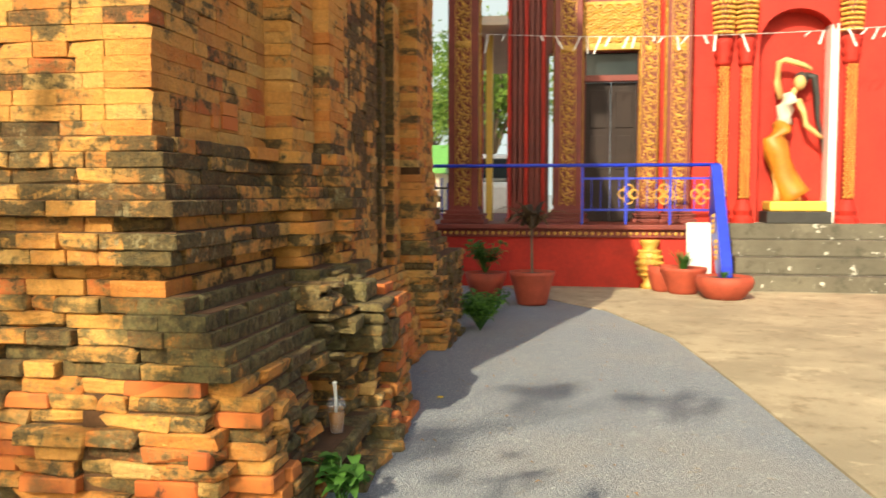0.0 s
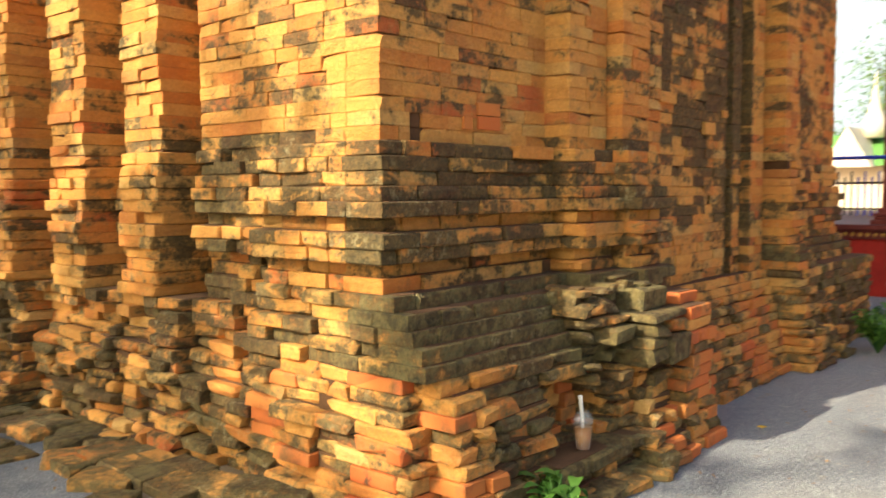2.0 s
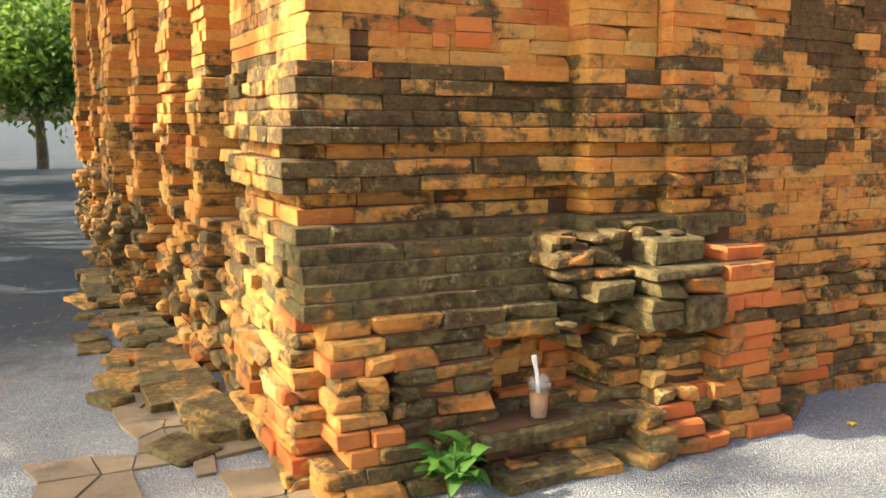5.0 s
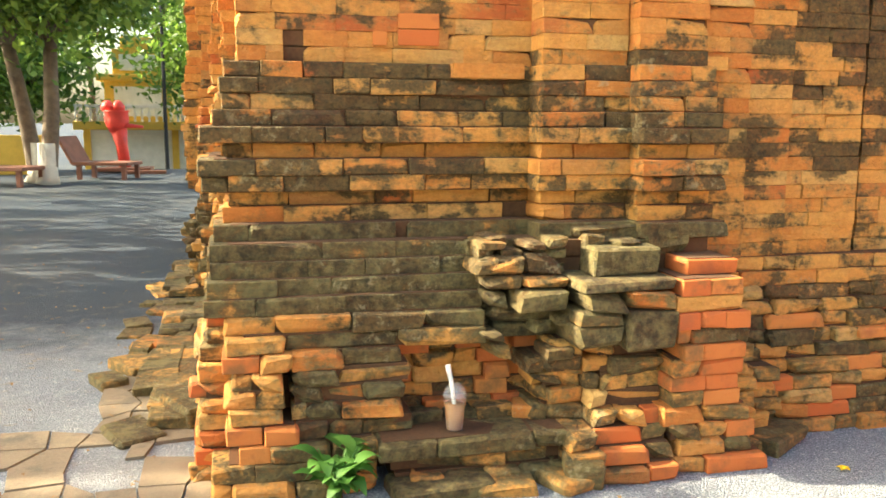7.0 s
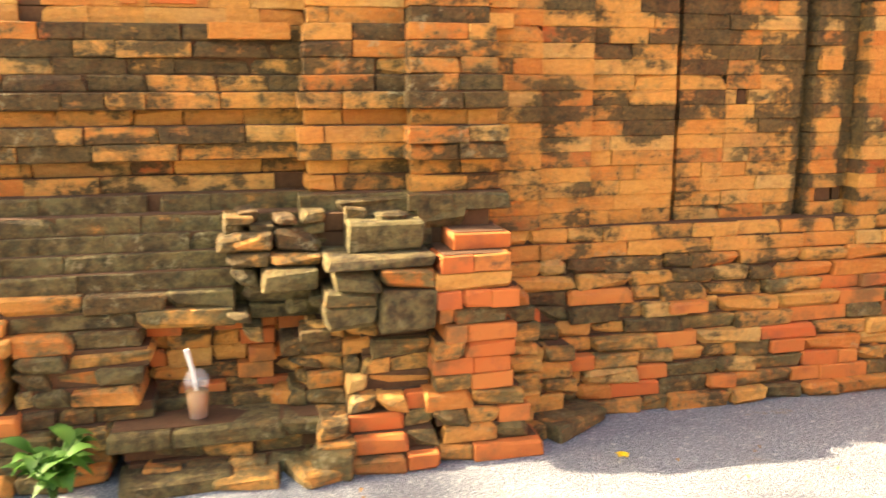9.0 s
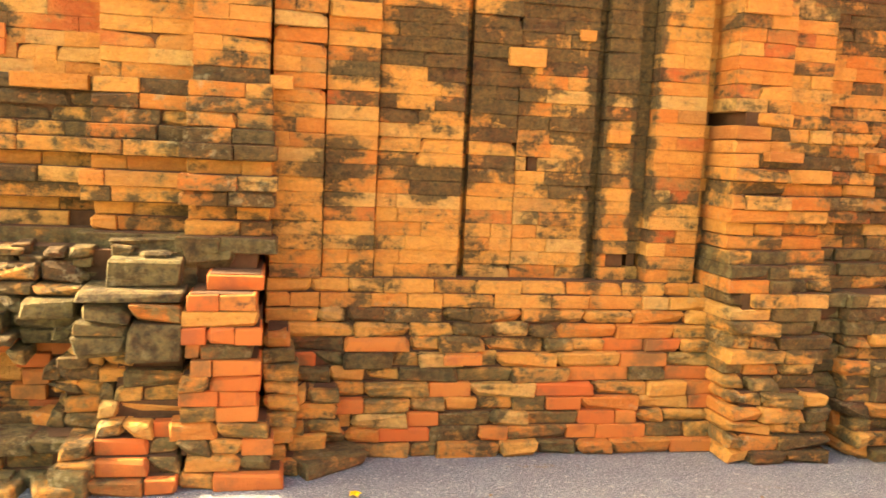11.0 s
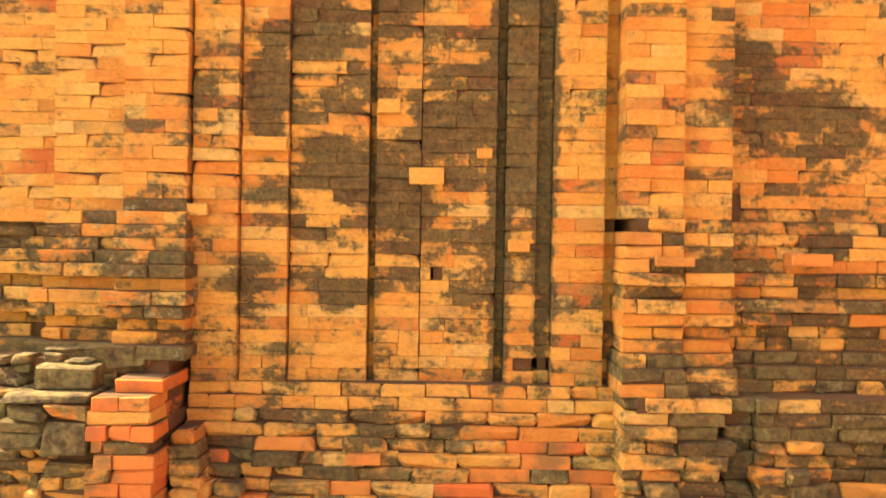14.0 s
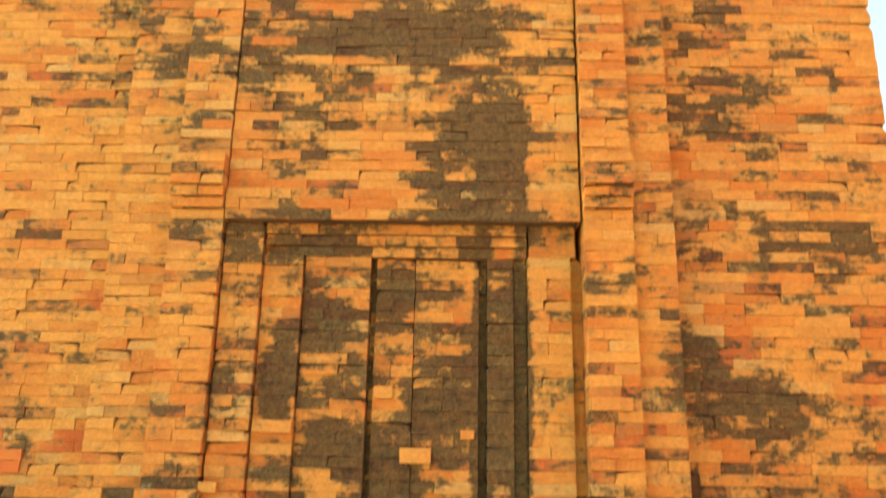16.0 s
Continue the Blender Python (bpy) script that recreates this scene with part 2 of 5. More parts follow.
M_LIME = plain("limewash", (0.62, 0.58, 0.5), 0.9, vary=0.2, scale=5)
M_BLACK = plain("black_stone", (0.03, 0.028, 0.025), 0.6, vary=0.3)
M_FIGURE = plain("ochre_skirt_paint", (0.55, 0.19, 0.02), 0.5, 0.0, vary=0.25, scale=5)
M_WOOD = plain("brown_wood", (0.22, 0.085, 0.05), 0.7, vary=0.3, scale=5)
M_SCULPT = plain("coral_red_paint", (0.75, 0.06, 0.045), 0.5, vary=0.2, scale=4)
M_IRON = plain("dark_iron", (0.02, 0.02, 0.025), 0.5, 0.3)


def leaf_material(name, dark, light):
    k = Mat(name, 0.55)
    r = k.chance()
    col = k.mix(r, dark, light)
    k.bsdf.inputs["Subsurface Weight"].default_value = 0.0
    m = k.done(col)
    t = k.nt.nodes.new("ShaderNodeBsdfTranslucent")
    k.put(t.inputs["Color"], k.mix(r, tuple(c * 1.6 for c in dark), tuple(min(1, c * 1.8) for c in light)))
    a = k.nt.nodes.new("ShaderNodeMixShader")
    a.inputs[0].default_value = 0.4
    k.put(a.inputs[1], k.bsdf.outputs[0])
    k.put(a.inputs[2], t.outputs[0])
    k.put(k.nt.nodes["Material Output"].inputs[0], a.outputs[0])
    return m


M_LEAF = leaf_material("tree_leaves", (0.04, 0.10, 0.012), (0.20, 0.30, 0.05))
M_WEED = leaf_material("weed_leaves", (0.03, 0.10, 0.014), (0.09, 0.21, 0.035))
M_BUSH = leaf_material("bush_leaves", (0.06, 0.17, 0.02), (0.18, 0.34, 0.05))
M_PALM = leaf_material("dark_palm_leaves", (0.045, 0.03, 0.015), (0.13, 0.085, 0.04))


# ---- mesh helpers ----
def mesh_object(name, verts, faces, material, parent=None, label="", smooth=False):
    me = bpy.data.meshes.new(name)
    me.from_pydata([tuple(v) for v in verts], [], [tuple(f) for f in faces])
    me.update()
    if smooth:
        me.polygons.foreach_set("use_smooth", [True] * len(me.polygons))
    me.materials.append(material)
    ob = new(name, me)
    ob.parent = parent
    if label:
        tagged(ob, label)
    return ob


def part(name, bm, material, parent, label="", smooth=False):
    """Link a bmesh as one mesh object under a thing or part."""
    bmesh.ops.recalc_face_normals(bm, faces=bm.faces)
    me = bpy.data.meshes.new(name)
    bm.to_mesh(me)
    bm.free()
    if smooth:
        me.polygons.foreach_set("use_smooth", [True] * len(me.polygons))
    me.materials.append(material)
    ob = new(name, me)
    ob.parent = parent
    if label:
        tagged(ob, label)
    return ob


def empty(name, m, label, category, group="", kind=""):
    e = new(name)
    e.empty_display_size = 0.1
    e.matrix_world = m
    return tagged(e, label, category, group, kind)


def box(bm, x0, x1, y0, y1, z0, z1, bevel=0.0):
    v = bmesh.ops.create_cube(bm, size=1.0, matrix=Matrix.LocRotScale(((x0 + x1) / 2, (y0 + y1) / 2, (z0 + z1) / 2), None, (abs(x1 - x0), abs(y1 - y0), abs(z1 - z0))))["verts"]
    if bevel:
        bmesh.ops.bevel(bm, geom=list({e for q in v for e in q.link_edges}), offset=bevel, segments=2, affect="EDGES", profile=0.5)
    return bm


def boxed(*a, bevel=0.0):
    return box(bmesh.new(), *a, bevel=bevel)


def lathe(bm, profile, seg=24, centre=(0, 0, 0), angle=0.0):
    """A turned solid from (radius, height) pairs; caps where the radius is not nought."""
    rings = []
    for r, z in profile:
        rings.append([bm.verts.new((centre[0] + r * math.cos(angle + i * math.tau / seg), centre[1] + r * math.sin(angle + i * math.tau / seg), centre[2] + z)) for i in range(seg)])
    for a, b in zip(rings, rings[1:]):
        for i in range(seg):
            bm.faces.new((a[i], a[(i + 1) % seg], b[(i + 1) % seg], b[i]))
    bm.faces.new(rings[0][::-1])
    bm.faces.new(rings[-1])
    return bm


def tube(bm, points, radii, seg=8):
    """A tapered tube along points."""
    points = [Vector(p) for p in points]
    rings = []
    for i, p in enumerate(points):
        d = (points[min(i + 1, len(points) - 1)] - points[max(i - 1, 0)]).normalized()
        u = d.orthogonal().normalized() if abs(d.z) > 0.95 else d.cross(Vector((0, 0, 1))).normalized()
        w = d.cross(u)
        rings.append([bm.verts.new(p + radii[i] * (math.cos(k * math.tau / seg) * u + math.sin(k * math.tau / seg) * w)) for k in range(seg)])
    for a, b in zip(rings, rings[1:]):
        for i in range(seg):
            bm.faces.new((a[i], a[(i + 1) % seg], b[(i + 1) % seg], b[i]))
    bm.faces.new(rings[0][::-1])
    bm.faces.new(rings[-1])
    return bm


# ---- the brick tower ----
rng = random.Random(11)
COURSE = 0.054
# how far each course of the plinth stands proud of the wall above it, from the ground up
PROUD_SOUTH = [.47, .47, .46, .45, .44, .43, .42, .40, .37, .345, .32, .285, .25, .23, .15, .07, .04, .125, .135, .055, .125, .085, .055, .06, .045]
PROUD_WEST = [.17, .16, .15, .15, .15, .15, .15, .14, .13, .12, .12, .11, .10, .10, .09, .06, .04, .125, .135, .055, .125, .085, .055, .06, .045]


def proud(table, k):
    return table[k] if k < len(table) else 0.0


def rough_at(k):
    """Unevenness of a course, in metres."""
    return 0.022 if k < 10 else 0.010 if k < 15 else 0.011 if k < 25 else 0.0035


def brick_shapes():
    """Bevelled bricks with worn corners, by length: lists of (vertices, faces), origin at the middle of the front's foot."""
    shapes = {}
    for n, length in enumerate((0.09, 0.13, 0.17, 0.21, 0.25, 0.30, 0.36)):
        for kind in range(20):  # 0-5 tight, 6-11 rounded, 12-19 broken
            r = random.Random(100 * n + kind)
            wander, chips, soft0, soft1 = ((0.0012, 0.05, 0.001, 0.0025), (0.0022, 0.14, 0.002, 0.005), (0.006, 0.32, 0.0025, 0.008))[0 if kind < 6 else 1 if kind < 12 else 2]
            hx, d, h = length / 2, 0.16, COURSE
            verts, ids = [], {}
            for sx in (-1, 1):
                for sy in (0, 1):
                    for sz in (0, 1):
                        c = Vector((sx * hx, sy * d, sz * h)) + Vector((r.uniform(-1, 1), r.uniform(-1, 1), r.uniform(-1, 1))) * wander
                        chip = r.random() < chips and sy == 0
                        b = r.uniform(0.010, 0.026 if kind >= 12 else 0.02) if chip else r.uniform(soft0, soft1)
                        for axis in range(3):
                            v = c.copy()
                            for a in range(3):
                                if a != axis:
                                    s = (sx, 1 if sy else -1, 1 if sz else -1)[a]
                                    v[a] -= s * b
                            ids[sx, sy, sz, axis] = len(verts)
                            verts.append(v)
            g = lambda sx, sy, sz, a: ids[sx, sy, sz, a]
            faces = []
            for sx in (-1, 1):
                faces.append([g(sx, y, z, 0) for y, z in ((0, 0), (1, 0), (1, 1), (0, 1))][::sx])
            for sy in (0, 1):
                faces.append([g(x, sy, z, 1) for x, z in ((-1, 0), (1, 0), (1, 1), (-1, 1))][::1 if sy == 0 else -1])
            for sz in (0, 1):
                faces.append([g(x, y, sz, 2) for x, y in ((-1, 0), (1, 0), (1, 1), (-1, 1))][::1 if sz else -1])
            for y in (0, 1):
                for z in (0, 1):
                    faces.append([g(-1, y, z, 1), g(1, y, z, 1), g(1, y, z, 2), g(-1, y, z, 2)])
            for x in (-1, 1):
                for z in (0, 1):
                    faces.append([g(x, 0, z, 0), g(x, 1, z, 0), g(x, 1, z, 2), g(x, 0, z, 2)])
                for y in (0, 1):
                    faces.append([g(x, y, 0, 0), g(x, y, 1, 0), g(x, y, 1, 1), g(x, y, 0, 1)])
            for x in (-1, 1):
                for y in (0, 1):
                    for z in (0, 1):
                        faces.append([g(x, y, z, 0), g(x, y, z, 1), g(x, y, z, 2)])
            bm = bmesh.new()
            vs = [bm.verts.new(v) for v in verts]
            for f in faces:
                bm.faces.new([vs[i] for i in f])
            bmesh.ops.recalc_face_normals(bm, faces=bm.faces)
            bm.verts.index_update()
            shapes.setdefault(length, []).append((np.array([v.co for v in bm.verts]), [[v.index for v in f.verts] for f in bm.faces]))
            bm.free()
    return shapes


SHAPES = brick_shapes()
LENGTHS = sorted(SHAPES)
BRICK_MESHES = {}


def brick_mesh(length, kind, material):
    key = (length, kind, material.name)
    if key not in BRICK_MESHES:
        verts, faces = SHAPES[length][kind]
        me = bpy.data.meshes.new("brick")
        me.from_pydata([tuple(v) for v in verts], [], faces)
        me.update()
        me.materials.append(material)
        BRICK_MESHES[key] = me
    return BRICK_MESHES[key]


# bricks that have fallen out of the south side: x from, to, z from, to
HOLES = ((2.456, 2.525, 1.363, 1.422), (5.285, 5.415, 0.734, 0.77), (5.689, 5.809, 1.294, 1.347), (6.168, 6.233, 1.35, 1.448), (3.242, 3.305, 0.818, 0.857), (2.816, 2.855, 0.774, 0.804), (4.93, 4.98, 1.08, 1.14))


class Masonry:
    """One stretch of brickwork: a solid core and its bricks. near(x, y, z) tells how close a brick is to the path's side."""

    def __init__(self, name, label, near):
        self.name, self.label, self.near = name, label, near
        self.bricks, self.core_v, self.core_f = [], [], []

    def core(self, x0, x1, y0, y1, z0, z1):
        n = len(self.core_v)
        self.core_v += [(x, y, z) for x in (x0, x1) for y in (y0, y1) for z in (z0, z1)]
        self.core_f += [[n + i for i in f] for f in ((0, 1, 3, 2), (4, 6, 7, 5), (0, 4, 5, 1), (2, 3, 7, 6), (0, 2, 6, 4), (1, 5, 7, 3))]

    def brick(self, centre, length, height, depth, turn, material, tight=False, rough=False):
        """centre: the middle of the front's foot. material: one, or several to pick from."""
        x, z = centre[0], centre[2] + height / 2
        if turn == 0:
            for a, b, c, d in HOLES:
                if c - 0.01 < z < d + 0.01 and x - length / 2 < b - 0.01 and x + length / 2 > a + 0.01:
                    for u, w in ((x - length / 2, a), (b, x + length / 2)):
                        if w - u > 0.035:
                            self.brick(((u + w) / 2, centre[1], centre[2]), w - u, height, depth, 0, material, tight, rough)
                    return
        if isinstance(material, tuple):
            material = rng.choice(material)
        best = min(LENGTHS, key=lambda q: abs(q - length))
        tight = tight or z > 1.38
        grade = 2 if rough else 0 if tight else 1 if z > 0.53 or material is M_BRICK_NEW else 2
        calm = (0.25, 0.45, 0.65)[grade]
        m = pose(*centre, rng.uniform(-1, 1) * calm, rng.uniform(-0.9, 0.9) * calm, turn + calm * rng.uniform(-1.4, 1.4))
        m = m @ Matrix.Diagonal((length / best, depth / 0.16, height / COURSE, 1))
        kind = rng.randrange(6) if grade == 0 else rng.randrange(6, 12) if grade == 1 else rng.randrange(12, 20)
        self.bricks.append((m, best, kind, material))

    def build(self, limit=300):
        base = mesh_object(self.name, self.core_v, self.core_f, M_CORE)
        tagged(base, self.label, "brick wall", kind="structure")
        self.bricks.sort(key=lambda b: self.near(*b[0].translation))
        for m, length, kind, material in self.bricks[:limit]:
            ob = new("brick", brick_mesh(length, kind, material))
            ob.parent = base
            ob.matrix_basis = m
        rest = {}
        for b in self.bricks[limit:]:
            rest.setdefault(b[3].name, []).append(b)
        for _, group in rest.items():
            verts, faces, n = [], [], 0
            for m, length, kind, material in group:
                v, f = SHAPES[length][kind]
                a = np.array(m)
                verts.append(v @ a[:3, :3].T + a[:3, 3])
                faces += [[n + i for i in q] for q in f]
                n += len(v)
            ob = mesh_object("brick_courses", np.concatenate(verts), faces, group[0][3], base)
            tagged(ob, kind="stuff")
        return base


def lay_south(w, k, x0, x1, y, material, back=1.95, jitter=None, left_back=None, right_back=None, lengths=(0.10, 0.28), skip=0.0, tight=False):
    """One course of the south side from x0 to x1, with its front at y. left_back, right_back: how far the end bricks run in."""
    z = k * COURSE
    j = rough_at(k) if jitter is None else jitter
    inset = min(0.055, 0.25 * (x1 - x0)) if left_back else 0.012
    w.core(x0 + inset, x1 - 0.012, y + (0.012 if k > 24 else 0.018 if k > 9 else 0.032), max(back, y + 0.2), z - 0.002, z + COURSE + 0.002)
    x = x0
    shift = rng.uniform(0.4, 1.0)
    while x < x1 - 0.004:
        length = rng.uniform(*lengths) * shift
        shift = 1.0
        if x1 - (x + length) < 0.085:
            length = x1 - x
        if length > 0.42:
            length /= 2
        depth = 0.17
        if x == x0 and left_back:
            depth = max(depth, left_back - y)
        if x + length > x1 - 0.004 and right_back:
            depth = max(depth, right_back - y)
        if rng.random() >= skip:
            tight = tight or k > 24
            gap = 0.001 if tight else 0.0025
            w.brick((x + length / 2, y + rng.uniform(-j, j), z + 0.001), length - gap, COURSE - (0.0008 if tight else 0.001), depth, 0, material, tight)
        x += length
    return w


def lay_west(w, k, y0, y1, x, material, back=2.6, jitter=None, lengths=(0.10, 0.28), skip=0.0, near_back=None, far_back=None, solid=True):
    z = k * COURSE
    j = rough_at(k) if jitter is None else jitter
    if solid:
        w.core(x + (0.014 if k > 24 else 0.026 if j < 0.03 else 0.045), max(back, x + 0.2), y0 + 0.012, y1 - 0.012, z - 0.002, z + COURSE + 0.002)
    y = y0
    shift = rng.uniform(0.4, 1.0)
    while y < y1 - 0.004:
        length = rng.uniform(*lengths) * shift
        shift = 1.0
        if y1 - (y + length) < 0.085:
            length = y1 - y
        if length > 0.42:
            length /= 2
        depth = 0.17
        if y == y0 and near_back:
            depth = max(depth, near_back - x)
        if y + length > y1 - 0.004 and far_back:
            depth = max(depth, far_back - x)
        if rng.random() >= skip:
            w.brick((x + rng.uniform(-j, j), y + length / 2, z + 0.001), length - 0.003, COURSE - 0.001, depth, -90, material)
        y += length


TOP = 82  # courses of the lower storey
CX, CY = 2.30, 1.74  # the tower's corner above the plinth


def corner_x(k):
    return CX - proud(PROUD_WEST, k)


def ledge_material(k, low=M_BRICK_LOW):
    return low if k < 10 else M_BRICK_DARK if k < 15 else M_BRICK if k in (15, 16, 19) else M_BRICK_LEDGE if k < 26 else M_BRICK


plinth = Masonry("wall_south_plinth", "weathered orange brick plinth with stepped mouldings and black lichen", lambda x, y, z: abs(x - 2.7) + 0.3 * z)
corner_wall = Masonry("wall_south_corner", "smooth orange brick corner wall of an old tower", lambda x, y, z: z + 0.2 * abs(x - 2.8))
pilasters = Masonry("wall_south_pilaster", "stepped orange brick pilasters beside a false door", lambda x, y, z: z)
pier = Masonry("wall_south_pier", "broken brick pier repaired with new red bricks", lambda x, y, z: abs(x - 3.6) - 0.2 * z)
door_wall = Masonry("wall_south_false_door", "recessed false door of soot-stained orange brick", lambda x, y, z: abs(z - 0.7) + 0.3 * abs(x - 4.8))
east_wall = Masonry("wall_south_east", "orange brick wall with dark stains and a moulded plinth", lambda x, y, z: z + 0.2 * abs(x - 6.0))
west_plinth = Masonry("wall_west_plinth", "sunlit eroded brick plinth with worn mouldings", lambda x, y, z: y + 0.3 * z)
west_wall = Masonry("wall_west_pilaster", "row of sunlit orange brick pilasters", lambda x, y, z: y + 0.3 * z)

MIX_CORNER = (M_BRICK_FOOT, M_BRICK_LOW, M_BRICK_LEDGE, M_BRICK_NEW)
MIX_RUBBLE = (M_BRICK_DARK, M_BRICK_DARK, M_BRICK_LOW, M_BRICK_LEDGE)
MIX_SILL = (M_BRICK_FOOT, M_BRICK_LOW, M_BRICK_NEW, M_BRICK_LOW, M_BRICK_FOOT)
MIX_EAST = (M_BRICK_FOOT, M_BRICK_LEDGE, M_BRICK_LOW)
MIX_WEST = (M_BRICK_FOOT, M_BRICK_LOW, M_BRICK_LEDGE)
MIX_BAND = (M_BRICK_DARK, M_BRICK_LOW, M_BRICK_LEDGE)

for k in range(TOP):
    z = k * COURSE
    p = proud(PROUD_SOUTH, k)
    cx = corner_x(k)
    # corner stretch
    if k < 25:
        y = CY - p
        mat = ledge_material(k)
        end = 3.33 if k >= 14 else 3.08
        south = cx
        if k < 10:
            south = 2.25 + rng.uniform(-.02, .03) if k > 1 else 2.19
            lay_south(plinth, k, cx, south + 0.02, y + 0.16 + rng.uniform(-.03, .03), MIX_CORNER, left_back=y + 0.4, lengths=(0.09, 0.14))
        if 3 <= k <= 7:
            lay_south(plinth, k, south, 2.44 + rng.uniform(-.05, .05), y, MIX_CORNER, left_back=y + 0.25, lengths=(0.09, 0.22))
            lay_south(plinth, k, 2.44, 2.80 + rng.uniform(-.06, .05), y + 0.02, MIX_RUBBLE, right_back=1.55, jitter=0.035, lengths=(0.08, 0.26))
            lay_south(plinth, k, 2.80, 3.30, 1.47 + 0.02 * (k - 3) * rng.random(), (M_BRICK_NEW, M_BRICK_FOOT), jitter=0.025, lengths=(0.08, 0.15))
        elif k < 3:
            lay_south(plinth, k, south, 2.70, y - 0.02 * (k == 0), MIX_CORNER, left_back=y + 0.25, jitter=0.03, lengths=(0.1, 0.24))
            if k == 2:
                lay_south(plinth, k, 2.70, 3.38, 1.215, M_BRICK_DARK, back=1.4, jitter=0.008, lengths=(0.24, 0.38))
                lay_south(plinth, k, 2.76, 3.30, 1.41, M_BRICK_LOW, jitter=0.008)
            else:
                lay_south(plinth, k, 2.74, 3.36, 1.25 - 0.03 * (k == 0), M_BRICK_LOW, jitter=0.02, skip=0.25, lengths=(0.1, 0.16))
        else:
            lay_south(plinth, k, south, end, y, mat if k > 9 else MIX_RUBBLE, left_back=y + 0.2, lengths=(0.16, 0.36) if k < 15 else (0.12, 0.3), tight=9 < k < 16)
    else:
        lay_south(corner_wall, k, CX, 3.35, CY, M_BRICK_CORNER if k < 60 else M_BRICK, left_back=CY + 0.25 if k % 2 else None)
    if k == 2:
        plinth.core(2.74, 3.40, 1.27, 1.62, 0.06, 0.159)
    # stepped pilasters left of the false door
    flare = 0.025 * max(0, min(3, k - 49)) if 49 < k < 55 else 0.0
    if k >= 14:
        q = p * 0.9
        m1 = ledge_material(k)
        lay_south(pilasters, k, 3.34 - q * 0.4, 3.66, 1.61 - q, m1, left_back=1.85, lengths=(0.14, 0.3))
        lay_south(pilasters, k, 3.665 - q * 0.3, 3.93 + 0.3 * q, 1.53 - q - flare, m1, left_back=1.7, right_back=1.75, lengths=(0.14, 0.3))
    # the broken pier below: rubble and repair bricks; its big crusted blocks follow further down
    if k < 14:
        pier.core(3.32, 3.9, 1.42, 1.9, z - 0.002, z + COURSE + 0.002)
        if k > 9:
            lay_south(pier, k, 3.42, 3.70, 1.395, M_BRICK_DARK, lengths=(0.1, 0.2))
        if k > 7:
            lay_south(pier, k, 3.04, 3.42, 1.47, M_BRICK_DARK, lengths=(0.12, 0.24))
        if k < 3:
            lay_south(pier, k, 3.30, 3.67, 1.13 + 0.03 * k, MIX_CORNER, jitter=0.03, lengths=(0.09, 0.2))
        elif k < 8:
            lay_south(pier, k, 3.25 + rng.uniform(-.05, .05), 3.40, 1.33, MIX_CORNER, jitter=0.05, left_back=1.6, lengths=(0.07, 0.13))
            lay_south(pier, k, 3.40, 3.675, 1.235 + 0.012 * (k - 3), MIX_RUBBLE if k > 4 else MIX_CORNER, jitter=0.04, left_back=1.5, lengths=(0.07, 0.16))
        if k < 12:
            out = {0: 1.155, 1: 1.165, 2: 1.175}.get(k, 1.185 + 0.004 * (k % 3))
            seam = 3.675 + (rng.uniform(-.07, .03) if 2 < k < 8 else rng.uniform(-.015, .015))
            mix = (M_BRICK_LEDGE, M_BRICK_LOW, M_BRICK_PALE) if k == 10 else (M_BRICK_NEW, M_BRICK_NEW, M_BRICK_NEW, M_BRICK_FOOT, M_BRICK_LOW)
            edge = 3.915 + 0.016 * max(0, 5 - k) + rng.uniform(-.015, .015)
            lay_south(pier, k, seam, edge, out, mix, jitter=0.011, lengths=(0.09, 0.24))
            lay_south(pier, k, 3.78, edge - 0.01, out + 0.172, (M_BRICK_FOOT, M_BRICK_LOW), jitter=0.005, right_back=1.6, lengths=(0.12, 0.2))
        elif k == 12:
            lay_south(pier, k, 3.74, 3.93, 1.27, M_BRICK_NEW, jitter=0.006, right_back=1.6, lengths=(0.10, 0.24))
        else:
            lay_south(pier, k, 3.67, 3.90, 1.42, M_BRICK_DARK, right_back=1.7)
    # false door between the pilasters
    if k >= 12:
        mat = M_BRICK if k < 19 or 50 <= k <= 62 else M_BRICK_DOOR
        if k < 46:
            for x0, x1, y in ((3.94, 4.13, 1.565), (4.135, 4.33, 1.60), (4.335, 4.665, 1.63), (4.667, 4.692, 1.70), (4.694, 4.885, 1.655), (4.887, 5.205, 1.66), (5.207, 5.242, 1.70), (5.244, 5.375, 1.64), (5.377, 5.44, 1.665), (5.442, 5.655, 1.60), (5.657, 5.72, 1.66)):
                lay_south(door_wall, k, x0, x1, y, mat if x0 > 4.2 and x1 < 5.5 else M_BRICK, right_back=y + 0.1, left_back=y + 0.1, lengths=(0.13, 0.28), jitter=0.006, tight=True)
        elif k < 49:
            for x0, x1, y in ((3.94, 4.13, 1.565), (4.135, 5.44, 1.63 - 0.02 * (k - 46)), (5.45, 5.68, 1.60)):
                lay_south(door_wall, k, x0, x1, y, M_BRICK_DOOR, jitter=0.005)
        else:
            lay_south(door_wall, k, 3.935, 5.70, 1.54 - 0.02 * (k < 52), mat, jitter=0.005)
    else:
        lay_south(door_wall, k, 3.93, 5.72, 1.40 + 0.016 * k, MIX_SILL if k < 8 else (M_BRICK, M_BRICK_FOOT), jitter=0.02 if k < 8 else 0.008, lengths=(0.09, 0.26))
    if k < 9:
        lay_south(door_wall, k, 3.93, 4.03 + rng.uniform(-.02, .03), 1.27 + 0.012 * k, (M_BRICK_LOW, M_BRICK_FOOT), jitter=0.025, right_back=1.5, lengths=(0.08, 0.13))
